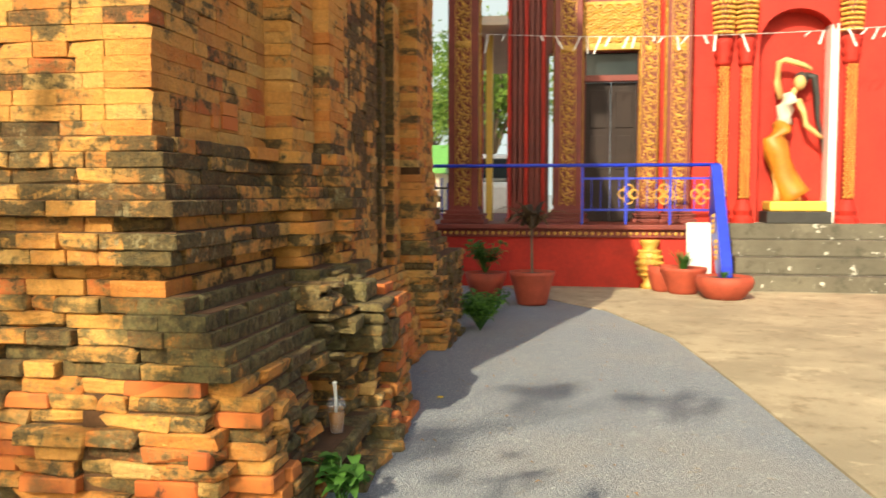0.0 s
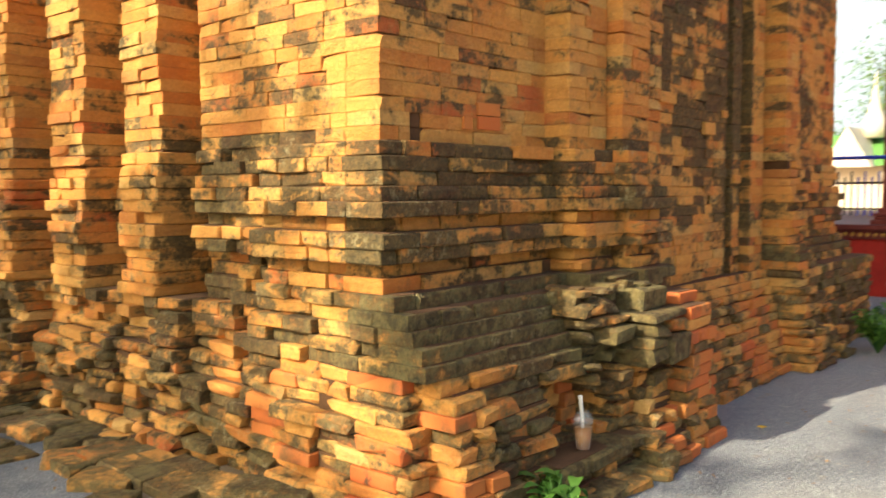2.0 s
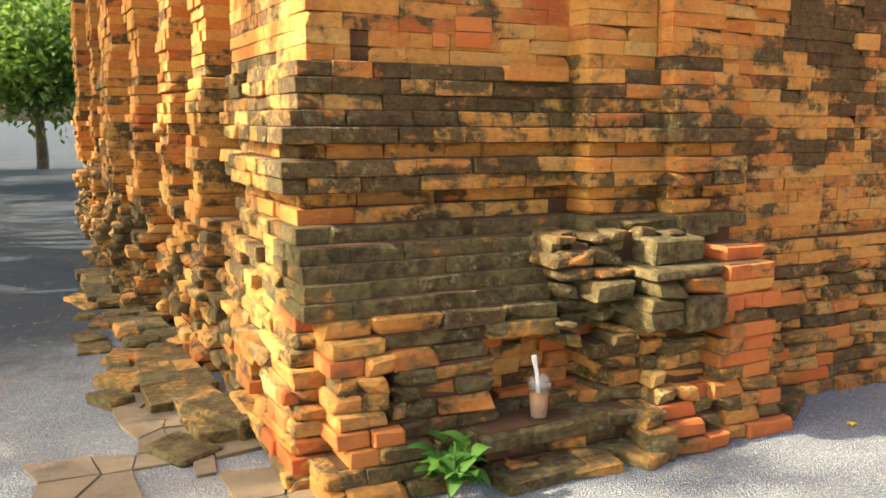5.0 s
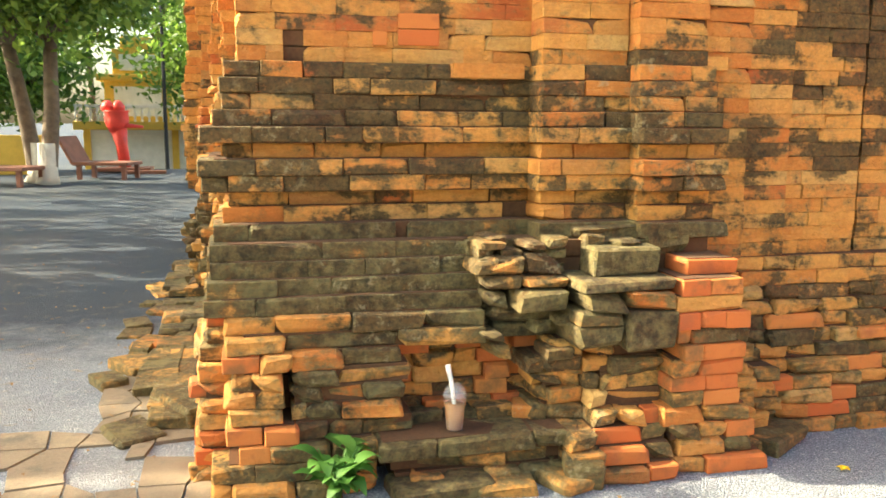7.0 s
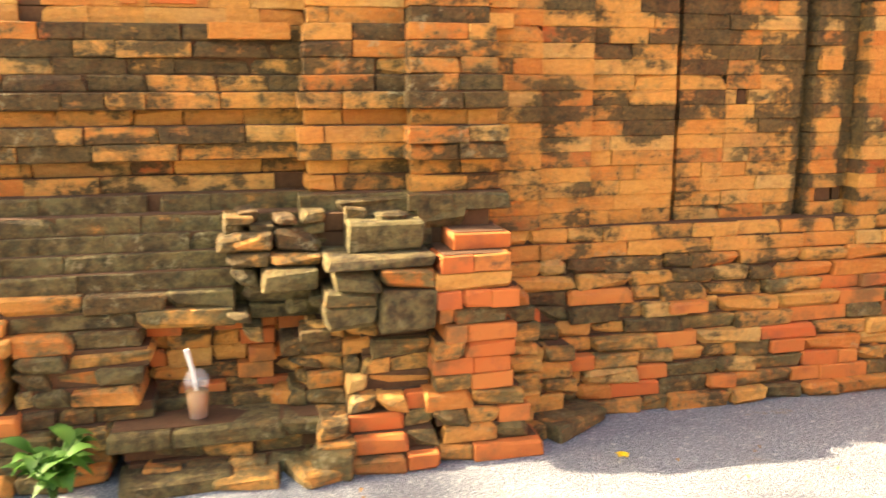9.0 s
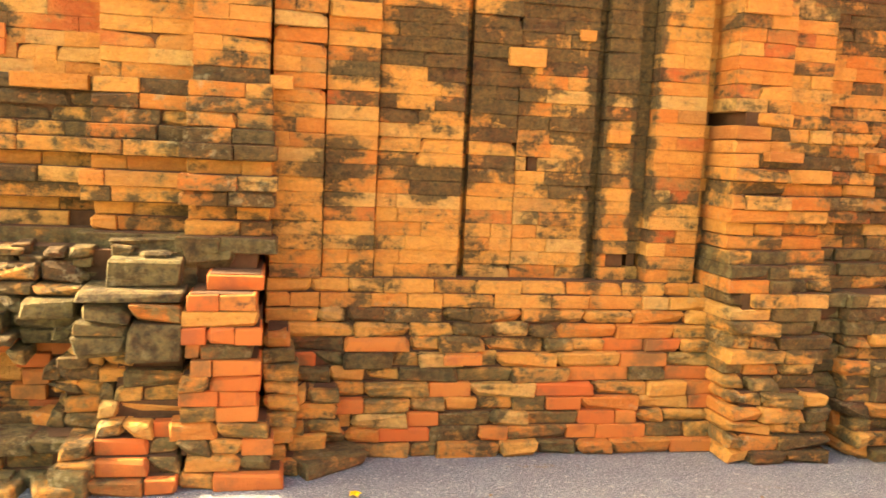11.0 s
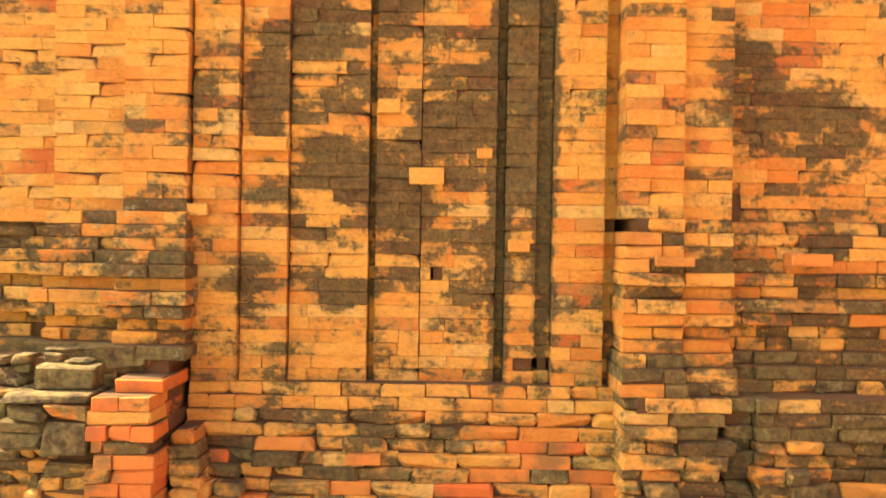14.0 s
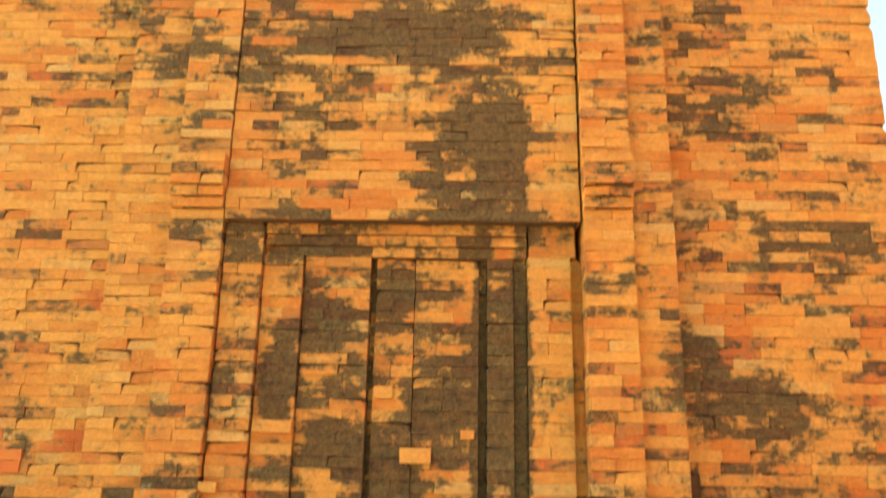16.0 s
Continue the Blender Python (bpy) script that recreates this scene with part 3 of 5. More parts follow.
    if k < 5:
        lay_south(door_wall, k, 4.02, 4.16 + rng.uniform(-.04, .05), 1.335 + 0.012 * k, (M_BRICK_LOW, M_BRICK_FOOT), jitter=0.02, right_back=1.5, lengths=(0.09, 0.18))
    # right-hand pilasters and the far corner stretch
    q = p * (0.95 if k < 12 else 0.5)
    me = ledge_material(k)
    me = (M_BRICK_LEDGE, M_BRICK_FOOT) if k < 25 else me
    if k < 12:
        lay_south(east_wall, k, 5.70 - 0.02 * (12 - k) / 12, 6.10 + rng.uniform(-.03, .03), 1.31 - (0.05 if k < 5 else 0.0) + 0.004 * k, MIX_EAST, left_back=1.7, right_back=1.5, jitter=0.026)
        lay_south(east_wall, k, 6.10, 6.22, 1.41, MIX_RUBBLE, jitter=0.03)
        if k < 7:
            lay_south(east_wall, k, 6.22 + rng.uniform(-.03, .03), 6.46 + rng.uniform(-.06, .06), 1.25 + 0.015 * k, MIX_EAST, left_back=1.5, right_back=1.5, jitter=0.035, lengths=(0.09, 0.2))
        lay_south(east_wall, k, 6.22, 7.32 + q * 0.5, 1.37, MIX_EAST, left_back=1.6, jitter=0.02)
    else:
        band = (M_BRICK_LEDGE, M_BRICK_LOW, M_BRICK_DARK) if k < 15 else me
        lay_south(east_wall, k, 5.71 - 0.2 * q, 5.95, 1.48 - q - flare, band, left_back=1.75, right_back=1.7, lengths=(0.14, 0.3))
        lay_south(east_wall, k, 5.955, 6.16, 1.53 - q, band, right_back=1.75, lengths=(0.14, 0.3))
        lay_south(east_wall, k, 6.165, 7.32 + q, 1.64 - q, band if k < 25 else M_BRICK, lengths=(0.10, 0.28))
    # west side: y start, y end, plane of the wall above the plinth
    if k < 60:
        first = CY - p + 0.17
        for n, (y0, y1, x) in enumerate(((first, 2.84, 2.30), (2.84, 3.02, 2.46), (3.02, 3.34, 2.21), (3.34, 3.60, 2.37), (3.60, 3.94, 2.15), (3.94, 4.20, 2.33), (4.20, 4.62, 2.06), (4.62, 5.30, 1.96), (5.30, 7.7, 2.3), (7.7, 8.15, 2.22), (8.15, 8.35, 2.3), (8.35, 8.8, 2.12), (8.8, 9.0, 2.22), (9.0, 9.7, 2.02))):
            pw = proud(PROUD_WEST, k) * (1.0 if n < 1 else 0.3)
            worn = 0.022 if (n > 0 and k < 24) else None
            target = west_plinth if k < 25 else west_wall
            if k < 13 and n > 0:
                if y0 > 7.6:
                    lay_west(target, k, y0, y1, 1.95 + 0.012 * k, M_BRICK_LOW, jitter=0.05, near_back=2.5, far_back=2.4)
                    continue
                step = 0.45
                for i in range(math.ceil((y1 - y0) / step)):
                    a, b = y0 + i * step, min(y1, y0 + (i + 1) * step)
                    bulge = 0.17 * noise.noise(Vector((0.9 * a, 3.1, 4.2 * z)))
                    lay_west(target, k, a, b, (2.10 if a < 4.1 else 1.96) + 0.006 * k + bulge, MIX_WEST, jitter=0.045, near_back=2.45, far_back=2.4, lengths=(0.1, 0.26))
                continue
            mat = ledge_material(k)
            if n > 1 and k < 25:
                mat = (M_BRICK, M_BRICK_FOOT, M_BRICK)
            if n > 0 and k >= 13:
                # weather has rounded the pilasters and eaten hollows into them
                x += 0.035 * noise.noise(Vector((2.1 * y0, 7.7, 2.6 * z))) + 0.02 * noise.noise(Vector((5.1 * y0, 1.7, 9.0 * z)))
                y0 += 0.012 * noise.noise(Vector((y0, 4.4, 11.0 * z)))
                y1 += 0.012 * noise.noise(Vector((y1, 4.4, 11.0 * z)))
                worn = worn or 0.011
            if n == 0 and k < 25:
                # the mouldings hold near the corner and crumble away from it
                worn = 0.03 if k < 15 else 0.013
                fray = 2.36 + 0.12 * noise.noise(Vector((3.3, 8.8, 4.0 * z)))
                eaten = 0.05 + 0.06 * noise.noise(Vector((1.1, 2.2, 3.0 * z)))
                lay_west(target, k, fray, y1, x - pw + max(0.0, eaten), MIX_WEST, jitter=0.04, far_back=x + 0.2, back=2.75, lengths=(0.09, 0.24))
                y1 = fray
            lay_west(target, k, y0, y1, x - pw, MIX_CORNER if n == 0 and k < 10 else MIX_BAND if n == 0 and k < 15 else mat, jitter=worn, near_back=x + 0.3 if n else None, far_back=x + 0.2, back=2.75)

# sunken foundation course along the west foot
for k, x, skip in ((0, 1.90, 0.4), (0, 2.0, 0.1)):
    for i in range(9):
        a = 1.92 + 0.42 * i
        lay_west(west_plinth, k, a, a + 0.42, x + 0.06 * noise.noise(Vector((a, 9.1 + x, 0))) - 0.02 * i, (M_BRICK_LOW, M_BRICK_DARK), jitter=0.03, skip=skip, solid=False, back=2.3, lengths=(0.14, 0.34))

# crusted blocks of the pier: x from, to, z from, to, front
for x0, x1, z0, z1, y in ((3.33, 3.50, .432, .505, 1.20), (3.50, 3.675, .432, .55, 1.19), (3.335, 3.50, .505, .552, 1.205), (3.36, 3.51, .552, .615, 1.20), (3.51, 3.675, .552, .615, 1.195),
                          (3.34, 3.675, .617, .655, 1.20), (3.42, 3.66, .657, .75, 1.30), (3.64, 3.83, .70, .80, 1.39), (3.40, 3.66, .75, .805, 1.42), (3.07, 3.20, .655, .715, 1.34), (3.20, 3.34, .655, .73, 1.36),
                          (3.06, 3.19, .61, .655, 1.33), (3.19, 3.34, .615, .653, 1.31), (3.16, 3.33, .55, .613, 1.28), (3.07, 3.15, .545, .60, 1.36), (3.10, 3.33, .49, .548, 1.38), (3.12, 3.35, .43, .49, 1.42)):
    pier.brick(((x0 + x1) / 2, y, z0), x1 - x0 - 0.004, z1 - z0 - 0.002, 0.32, 0, M_BRICK_DARK if x0 > 3.3 or z0 < 0.6 else M_BRICK_LEDGE, rough=True)
# crumbs of brick caught on the broken head and flank of the pier
for i in range(34):
    x = rng.uniform(3.07, 3.64)
    z, y = (rng.choice((0.655, 0.66, 0.70, 0.735)), rng.uniform(1.34, 1.42)) if i % 2 else (rng.uniform(0.28, 0.6), rng.uniform(1.29, 1.36))
    pier.brick((x, y, z), rng.uniform(0.05, 0.11), rng.uniform(0.025, 0.05), 0.16, rng.uniform(-9, 9), rng.choice((M_BRICK_DARK, M_BRICK_LEDGE, M_BRICK_LOW)), rough=True)
# single bricks that stand out of the wall face by their colour: x from, to, front, z from, to
for x0, x1, y, z0, z1, m in ((3.914, 4.012, 1.53, 1.337, 1.385, M_BRICK_PALE), (4.145, 4.327, 1.575, 1.614, 1.670, M_BRICK_PALE), (4.835, 4.982, 1.635, 1.485, 1.556, M_BRICK_PALE), (4.70, 4.793, 1.635, 1.784, 1.843, M_BRICK_PALE),
                             (5.119, 5.185, 1.645, 1.600, 1.642, M_BRICK_PALE), (5.257, 5.348, 1.62, 1.206, 1.257, M_BRICK_PALE), (5.830, 5.976, 1.40, 1.162, 1.201, M_BRICK_PALE), (6.404, 6.570, 1.52, 1.168, 1.218, M_BRICK_NEW),
                             (5.72, 5.905, 1.46, 1.726, 1.785, M_BRICK_PALE), (4.599, 4.744, 1.46, 0.339, 0.377, M_BRICK_NEW), (3.030, 3.290, 1.655, 1.302, 1.355, M_BRICK_PALE), (2.850, 2.996, 1.728, 1.415, 1.47, M_BRICK_NEW), (2.850, 2.996, 1.728, 1.472, 1.524, M_BRICK_NEW), (2.761, 2.810, 1.728, 1.412, 1.461, M_BRICK_NEW)):
    (corner_wall if x0 < 3.3 else pilasters if x0 < 4.0 else door_wall if x0 < 5.6 else east_wall).brick(((x0 + x1) / 2, y, z0), x1 - x0, z1 - z0, 0.12, 0, m, True)

# the tower's mass above and behind the brickwork, in diminishing tiers
tower = empty("tower_body", pose(0, 0, 0), "upper tiers of an old orange brick tower", "tower", kind="structure")
part("wall", boxed(2.62, 7.25, 1.92, 9.6, 0.0, TOP * COURSE, bevel=0.02), M_BRICK, tower)
part("wall", boxed(2.42, 7.30, 1.80, 9.7, TOP * COURSE, 5.0, bevel=0.03), M_BRICK, tower)
part("cornice", boxed(2.2, 7.5, 1.6, 9.8, 5.0, 5.3, bevel=0.05), M_BRICK, tower)
part("wall", boxed(2.9, 6.9, 2.3, 9.2, 5.3, 7.6, bevel=0.04), M_BRICK, tower)
part("cornice", boxed(2.75, 7.05, 2.15, 9.3, 7.6, 7.85, bevel=0.04), M_BRICK, tower)
part("roof", boxed(3.4, 6.4, 2.8, 8.6, 7.85, 9.6, bevel=0.2), M_BRICK, tower)


# ---- ground ----
def ground_sheet():
    """One sheet, finer near the tower, reaching the horizon."""
    xs = [-900, -200, -60, -20] + [-12 + 0.5 * i for i in range(61)] + [24, 60, 200, 900]
    ys = [-900, -200, -60, -20] + [-9 + 0.5 * i for i in range(61)] + [24, 28] + [34, 60, 200, 900]
    verts = [(x, y, 0.004 * noise.noise(Vector((x * 0.6, y * 0.6, 0))) if abs(x) < 30 and abs(y) < 20.5 else 0.0 if y < 20.9 else -0.9) for x in xs for y in ys]
    n = len(ys)
    faces = [(i * n + j, (i + 1) * n + j, (i + 1) * n + j + 1, i * n + j + 1) for i in range(len(xs) - 1) for j in range(n - 1)]
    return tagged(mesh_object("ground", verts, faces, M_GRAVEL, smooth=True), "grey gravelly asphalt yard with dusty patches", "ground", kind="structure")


ground_sheet()
sheet = [(900 * math.cos(a / 20), 900 * math.sin(a / 20), z) for a in range(-12, 21) for z in (-20, 420)]
tagged(mesh_object("backdrop", sheet, [(2 * i, 2 * i + 2, 2 * i + 3, 2 * i + 1) for i in range(32)], haze), "pale hazy sky low over the horizon", "sky", kind="structure")


def slab(name, outline, z0, z1, material, label, category):
    bm = bmesh.new()
    a = [bm.verts.new((x, y, z1)) for x, y in outline]
    b = [bm.verts.new((x, y, z0)) for x, y in outline]
    bm.faces.new(a)
    bm.faces.new(b[::-1])
    for i in range(len(a)):
        bm.faces.new((a[i], b[i], b[(i + 1) % len(a)], a[(i + 1) % len(a)]))
    return tagged(part(name, bm, material, None), label, category, kind="structure")


slab("pavement", [(-6, -1.1), (1.0, -0.95), (3.0, -0.8), (4.9, -0.63), (6.5, -0.45), (8.0, 0.02), (8.9, 0.7), (10.3, 1.3), (10.3, -9), (-6, -9)], -0.1, 0.012, M_APRON, "worn pale concrete apron in front of the red temple", "pavement")
r7 = random.Random(77)
flags = empty("flagstones", pose(0, 0, 0), "cracked flat flagstones set in dust beside the tower", "pavement", kind="structure")
jit = {(a, b): (1.42 + 0.145 * a + r7.uniform(-.05, .05), 0.95 + 0.17 * b + r7.uniform(-.055, .055)) for a in range(7) for b in range(11)}
for a in range(6):
    for b in range(10):
        if r7.random() < 0.24 or a < 2 and b > 5:
            continue
        quad = [jit[a, b], jit[a + 1, b], jit[a + 1, b + 1], jit[a, b + 1]]
        mx, my = sum(q[0] for q in quad) / 4, sum(q[1] for q in quad) / 4
        top = 0.007 + r7.uniform(0, 0.007)
        bm = bmesh.new()
        up = [bm.verts.new((mx + (x - mx) * 0.95, my + (y - my) * 0.95, top)) for x, y in quad]
        dn = [bm.verts.new((mx + (x - mx) * 0.97, my + (y - my) * 0.97, -0.04)) for x, y in quad]
        bm.faces.new(up)
        for q in range(4):
            bm.faces.new((up[q], dn[q], dn[(q + 1) % 4], up[(q + 1) % 4]))
        part("flagstone", bm, M_FLAG, flags)

# ---- temple ----
TX = 10.0   # front of the platform
WX = 11.0   # temple wall
platform = empty("temple_platform", pose(TX, 0, 0), "red temple platform with a carved gilded frieze", "platform", kind="structure")
part("wall", boxed(0.06, 6, -1.35, 4.2, 0, 0.62), M_RED, platform)
part("frieze", boxed(0.02, 6, -1.36, 4.2, 0.62, 0.72, bevel=0.01), M_RED_DEEP, platform)
part("floor_slab", boxed(-0.04, 6, -1.38, 4.2, 0.72, 0.78, bevel=0.01), M_RED_DEEP, platform)
def wave_relief(bm, y0, y1, z0, z1, x, pitch=0.105, side=0):
    """Raised scrolls between z0 and z1 on a face at x; side: +1 or -1 turns them onto the face that looks along y."""
    c, half = (y0 + y1) / 2, min(0.085, (y1 - y0) / 2)
    put = (lambda u, z, d: (x - d, u, z)) if side == 0 else (lambda u, z, d: (u, x + side * d, z))
    n = int((z1 - z0) / pitch)
    for i in range(n):
        s = 1 if i % 2 else -1
        z = z0 + (i + 0.5) * pitch
        ring = [put(c + s * half * 0.22 + 0.5 * half * math.cos(t * math.tau / 9 * 0.86 + 1.5 * s), z + 0.46 * pitch * math.sin(t * math.tau / 9 * 0.86 + 1.5 * s), 0.005) for t in range(10)]
        tube(bm, ring, [0.014] * 10, 4)
        for du, dz, r in ((s * 0.22, 0.0, 0.019), (-s * 0.62, 0.2, 0.021), (-s * 0.75, -0.2, 0.018), (s * 0.86, 0.42, 0.016), (-s * 0.3, 0.45, 0.015)):
            bmesh.ops.create_icosphere(bm, subdivisions=1, radius=r, matrix=Matrix.Translation(put(c + du * half, z + dz * pitch, 0.003)))
    for s in (-1, 1):
        tube(bm, [put(c + s * half * 1.12, z0, 0.002), put(c + s * half * 1.12, z1, 0.002)], [0.007, 0.007], 4)
    return bm


def carved_column(x, y, w, z0, z1, label, pitch=0.105):
    """A dark red square column with gilded vines on three faces, a stepped base and a capital."""
    e = empty("column", pose(x, y, 0), label, "column", "carved temple columns")
    h = w / 2
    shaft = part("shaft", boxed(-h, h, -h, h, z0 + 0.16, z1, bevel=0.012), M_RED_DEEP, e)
    bm = bmesh.new()
    for i, (o, a, b) in enumerate(((0.09, 0, 0.05), (0.06, 0.05, 0.09), (0.075, 0.09, 0.12), (0.03, 0.12, 0.17))):
        box(bm, -h - o, h + o, -h - o, h + o, z0 + a, z0 + b, bevel=0.008)
    part("base", bm, M_RED_DEEP, e)
    bm = bmesh.new()
    for o, a, b in ((0.03, -0.25, -0.2), (0.06, -0.2, -0.12), (0.1, -0.12, 0.0)):
        box(bm, -h - o, h + o, -h - o, h + o, z1 + a, z1 + b, bevel=0.008)
    part("capital", bm, M_GOLD, e)
    bm = bmesh.new()
    wave_relief(bm, -h * 0.8, h * 0.8, z0 + 0.22, z1 - 0.28, -h, pitch)
    for q in range(1, 4):
        box(bm, -h - 0.012, -h + 0.02, -h * 0.5, h * 0.5, z0 + 0.8 * q + 0.6, z0 + 0.8 * q + 0.68) if q == 2 else None
    part("relief", bm, M_GOLD, shaft, "gilded vine relief", smooth=True)
    for s in (-1, 1):
        bm = wave_relief(bmesh.new(), -h * 0.8, h * 0.8, z0 + 0.22, z1 - 0.28, s * h, pitch, side=s)
        part("relief", bm, M_GOLD, shaft, "gilded vine relief", smooth=True)
    return e


F = 0.78  # platform height
carved_column(TX + 0.36, 1.74, 0.38, F, 4.3, "dark red square column with gilded scroll carving on the temple platform")
carved_column(WX - 0.1, 0.44, 0.36, F, 4.6, "dark red column with gilded scroll carving beside the temple door")
carved_column(WX - 0.02, -0.60, 0.22, F, 4.6, "sunlit red column with gilded carving beside the temple door")
carved_column(WX - 0.1, -0.96, 0.30, F, 4.6, "sunlit red column with gilded carving beside the temple door")
tagged(part("wall_temple_porch", boxed(TX + 1.35, TX + 1.45, 1.62, 1.86, F, 3.33, bevel=0.01), M_RED, None), "sunlit red painted porch wall behind the column", "wall", kind="structure")

# carved knobs along the platform's frieze
bm = bmesh.new()
for i in range(72):
    bmesh.ops.create_icosphere(bm, subdivisions=1, radius=0.026, matrix=Matrix.Translation((0.018, -1.32 + i * 0.076, 0.67)) @ Matrix.Diagonal((0.6, 1, 1, 1)))
part("relief", bm, M_GOLD, platform, "dull gilded carving", smooth=True)
vase = empty("carved_vase", pose(TX + 0.02, -0.56, 0), "gilded vase-shaped carving against the red platform", "carving")
part("body", lathe(bmesh.new(), [(0.1, 0), (0.11, 0.05), (0.06, 0.09), (0.12, 0.2), (0.155, 0.33), (0.13, 0.45), (0.08, 0.5), (0.12, 0.56), (0.12, 0.6)], 16), M_GOLD, vase, smooth=True)
bm = bmesh.new()
for i in range(5):
    for j in range(9):
        a = math.pi / 2 + (j + 0.5 * (i % 2)) * math.pi / 8.5
        r = (0.115, 0.14, 0.15, 0.14, 0.12)[i]
        bmesh.ops.create_icosphere(bm, subdivisions=1, radius=0.026, matrix=Matrix.Translation((r * math.cos(a), r * math.sin(a), 0.18 + 0.07 * i)))
part("boss", bm, M_GOLD, vase, smooth=True)

# temple walls, door, niche
def wall_piece(name, x0, x1, y0, y1, z0, z1, material, label):
    return tagged(part(name, boxed(x0, x1, y0, y1, z0, z1), material, None), label, "wall", kind="structure")


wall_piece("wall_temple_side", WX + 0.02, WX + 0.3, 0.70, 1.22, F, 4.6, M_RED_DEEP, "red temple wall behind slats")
wall_piece("wall_temple_corner", WX, WX + 0.25, -1.98, -0.5, F, 5.2, M_RED, "bright red painted temple wall")
wall_piece("wall_temple_right", WX, WX + 0.25, -7.5, -2.9, F, 5.2, M_RED, "bright red painted temple wall in the sun")
wall_piece("wall_temple_over_niche", WX, WX + 0.25, -2.9, -1.98, 3.55, 5.2, M_RED, "red wall above a niche")
wall_piece("wall_temple_niche_back", WX + 0.25, WX + 0.5, -3.1, -1.8, F, 5.2, M_RED, "red back of a statue niche")
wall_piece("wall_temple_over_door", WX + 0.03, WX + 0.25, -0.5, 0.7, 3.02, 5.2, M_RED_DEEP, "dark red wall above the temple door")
# arch of the niche
bm = bmesh.new()
n = 14
for a, b in zip(range(n), range(1, n + 1)):
    t0, t1 = math.pi * a / n, math.pi * b / n
    quad = []
    for xx in (WX - 0.02, WX + 0.24):
        for t in (t0, t1):
            quad += [(xx, -2.44 + 0.46 * math.cos(t), 3.1 + 0.4 * math.sin(t)), (xx, -2.44 + 0.47 * math.cos(t), 3.62)]
    v = [bm.verts.new(q) for q in quad]
    for f in ((0, 1, 3, 2), (4, 6, 7, 5), (0, 2, 6, 4), (1, 5, 7, 3), (0, 4, 5, 1), (2, 3, 7, 6)):
        bm.faces.new([v[i] for i in f])
bmesh.ops.remove_doubles(bm, verts=bm.verts, dist=0.001)
tagged(part("niche_arch", bm, M_RED, None), "red arched head of the statue niche", "arch", kind="structure")
tagged(part("niche_reveal", boxed(WX - 0.015, WX + 0.25, -2.93, -2.84, F, 3.3, bevel=0.006), M_WHITE, None), "white sunlit reveal of the statue niche", "trim", kind="structure")


def niche_column(y, r):
    e = empty("niche_column", pose(WX - 0.06, y, F), "slender gilded column framing the statue niche", "column", "columns of the niche")
    part("base", lathe(bmesh.new(), [(r * 1.9, 0), (r * 1.9, 0.06), (r * 1.4, 0.1), (r * 1.7, 0.16), (r * 1.2, 0.24), (r, 0.3)], 14), M_RED, e)
    shaft = part("shaft", lathe(bmesh.new(), [(r, 0.3), (r * 0.95, 2.0)], 14), M_RED, e, smooth=True)
    bm = bmesh.new()
    for i in range(56):
        for b in (-0.75, -0.1, 0.6):
            a = math.pi + b + (0.3 if i % 2 else 0.0)
            bmesh.ops.create_icosphere(bm, subdivisions=1, radius=0.017, matrix=Matrix.Translation((r * math.cos(a), r * math.sin(a), 0.33 + i * 0.03)) @ Matrix.Diagonal((0.8, 1, 1.2, 1)))
    part("relief", bm, M_GOLD, shaft, "gilded leaf relief", smooth=True)
    part("necking", lathe(bmesh.new(), [(r, 2.0), (r * 1.4, 2.05), (r * 1.05, 2.1), (r * 1.6, 2.16), (r * 1.15, 2.22), (r * 1.75, 2.29), (r * 1.3, 2.35)], 14), M_RED, e, smooth=True)
    head = part("capital", lathe(bmesh.new(), [(r * 1.3, 2.35), (r * 1.6, 2.42), (r * 1.5, 2.6), (r * 1.9, 2.85)], 14), M_RED_DEEP, e, smooth=True)
    bm = bmesh.new()
    for i in range(7):
        for q in range(7):
            a = math.pi - 1.4 + 0.45 * q + (0.2 if i % 2 else 0.0)
            bmesh.ops.create_icosphere(bm, subdivisions=1, radius=0.03, matrix=Matrix.Translation((r * (1.5 + 0.05 * i) * math.cos(a), r * (1.5 + 0.05 * i) * math.sin(a), 2.42 + i * 0.062)))
    part("relief", bm, M_GOLD, head, "gilded leaf relief", smooth=True)
    return e


for y, r in ((-1.52, 0.075), (-1.80, 0.07), (-3.06, 0.075)):
    niche_column(y, r)

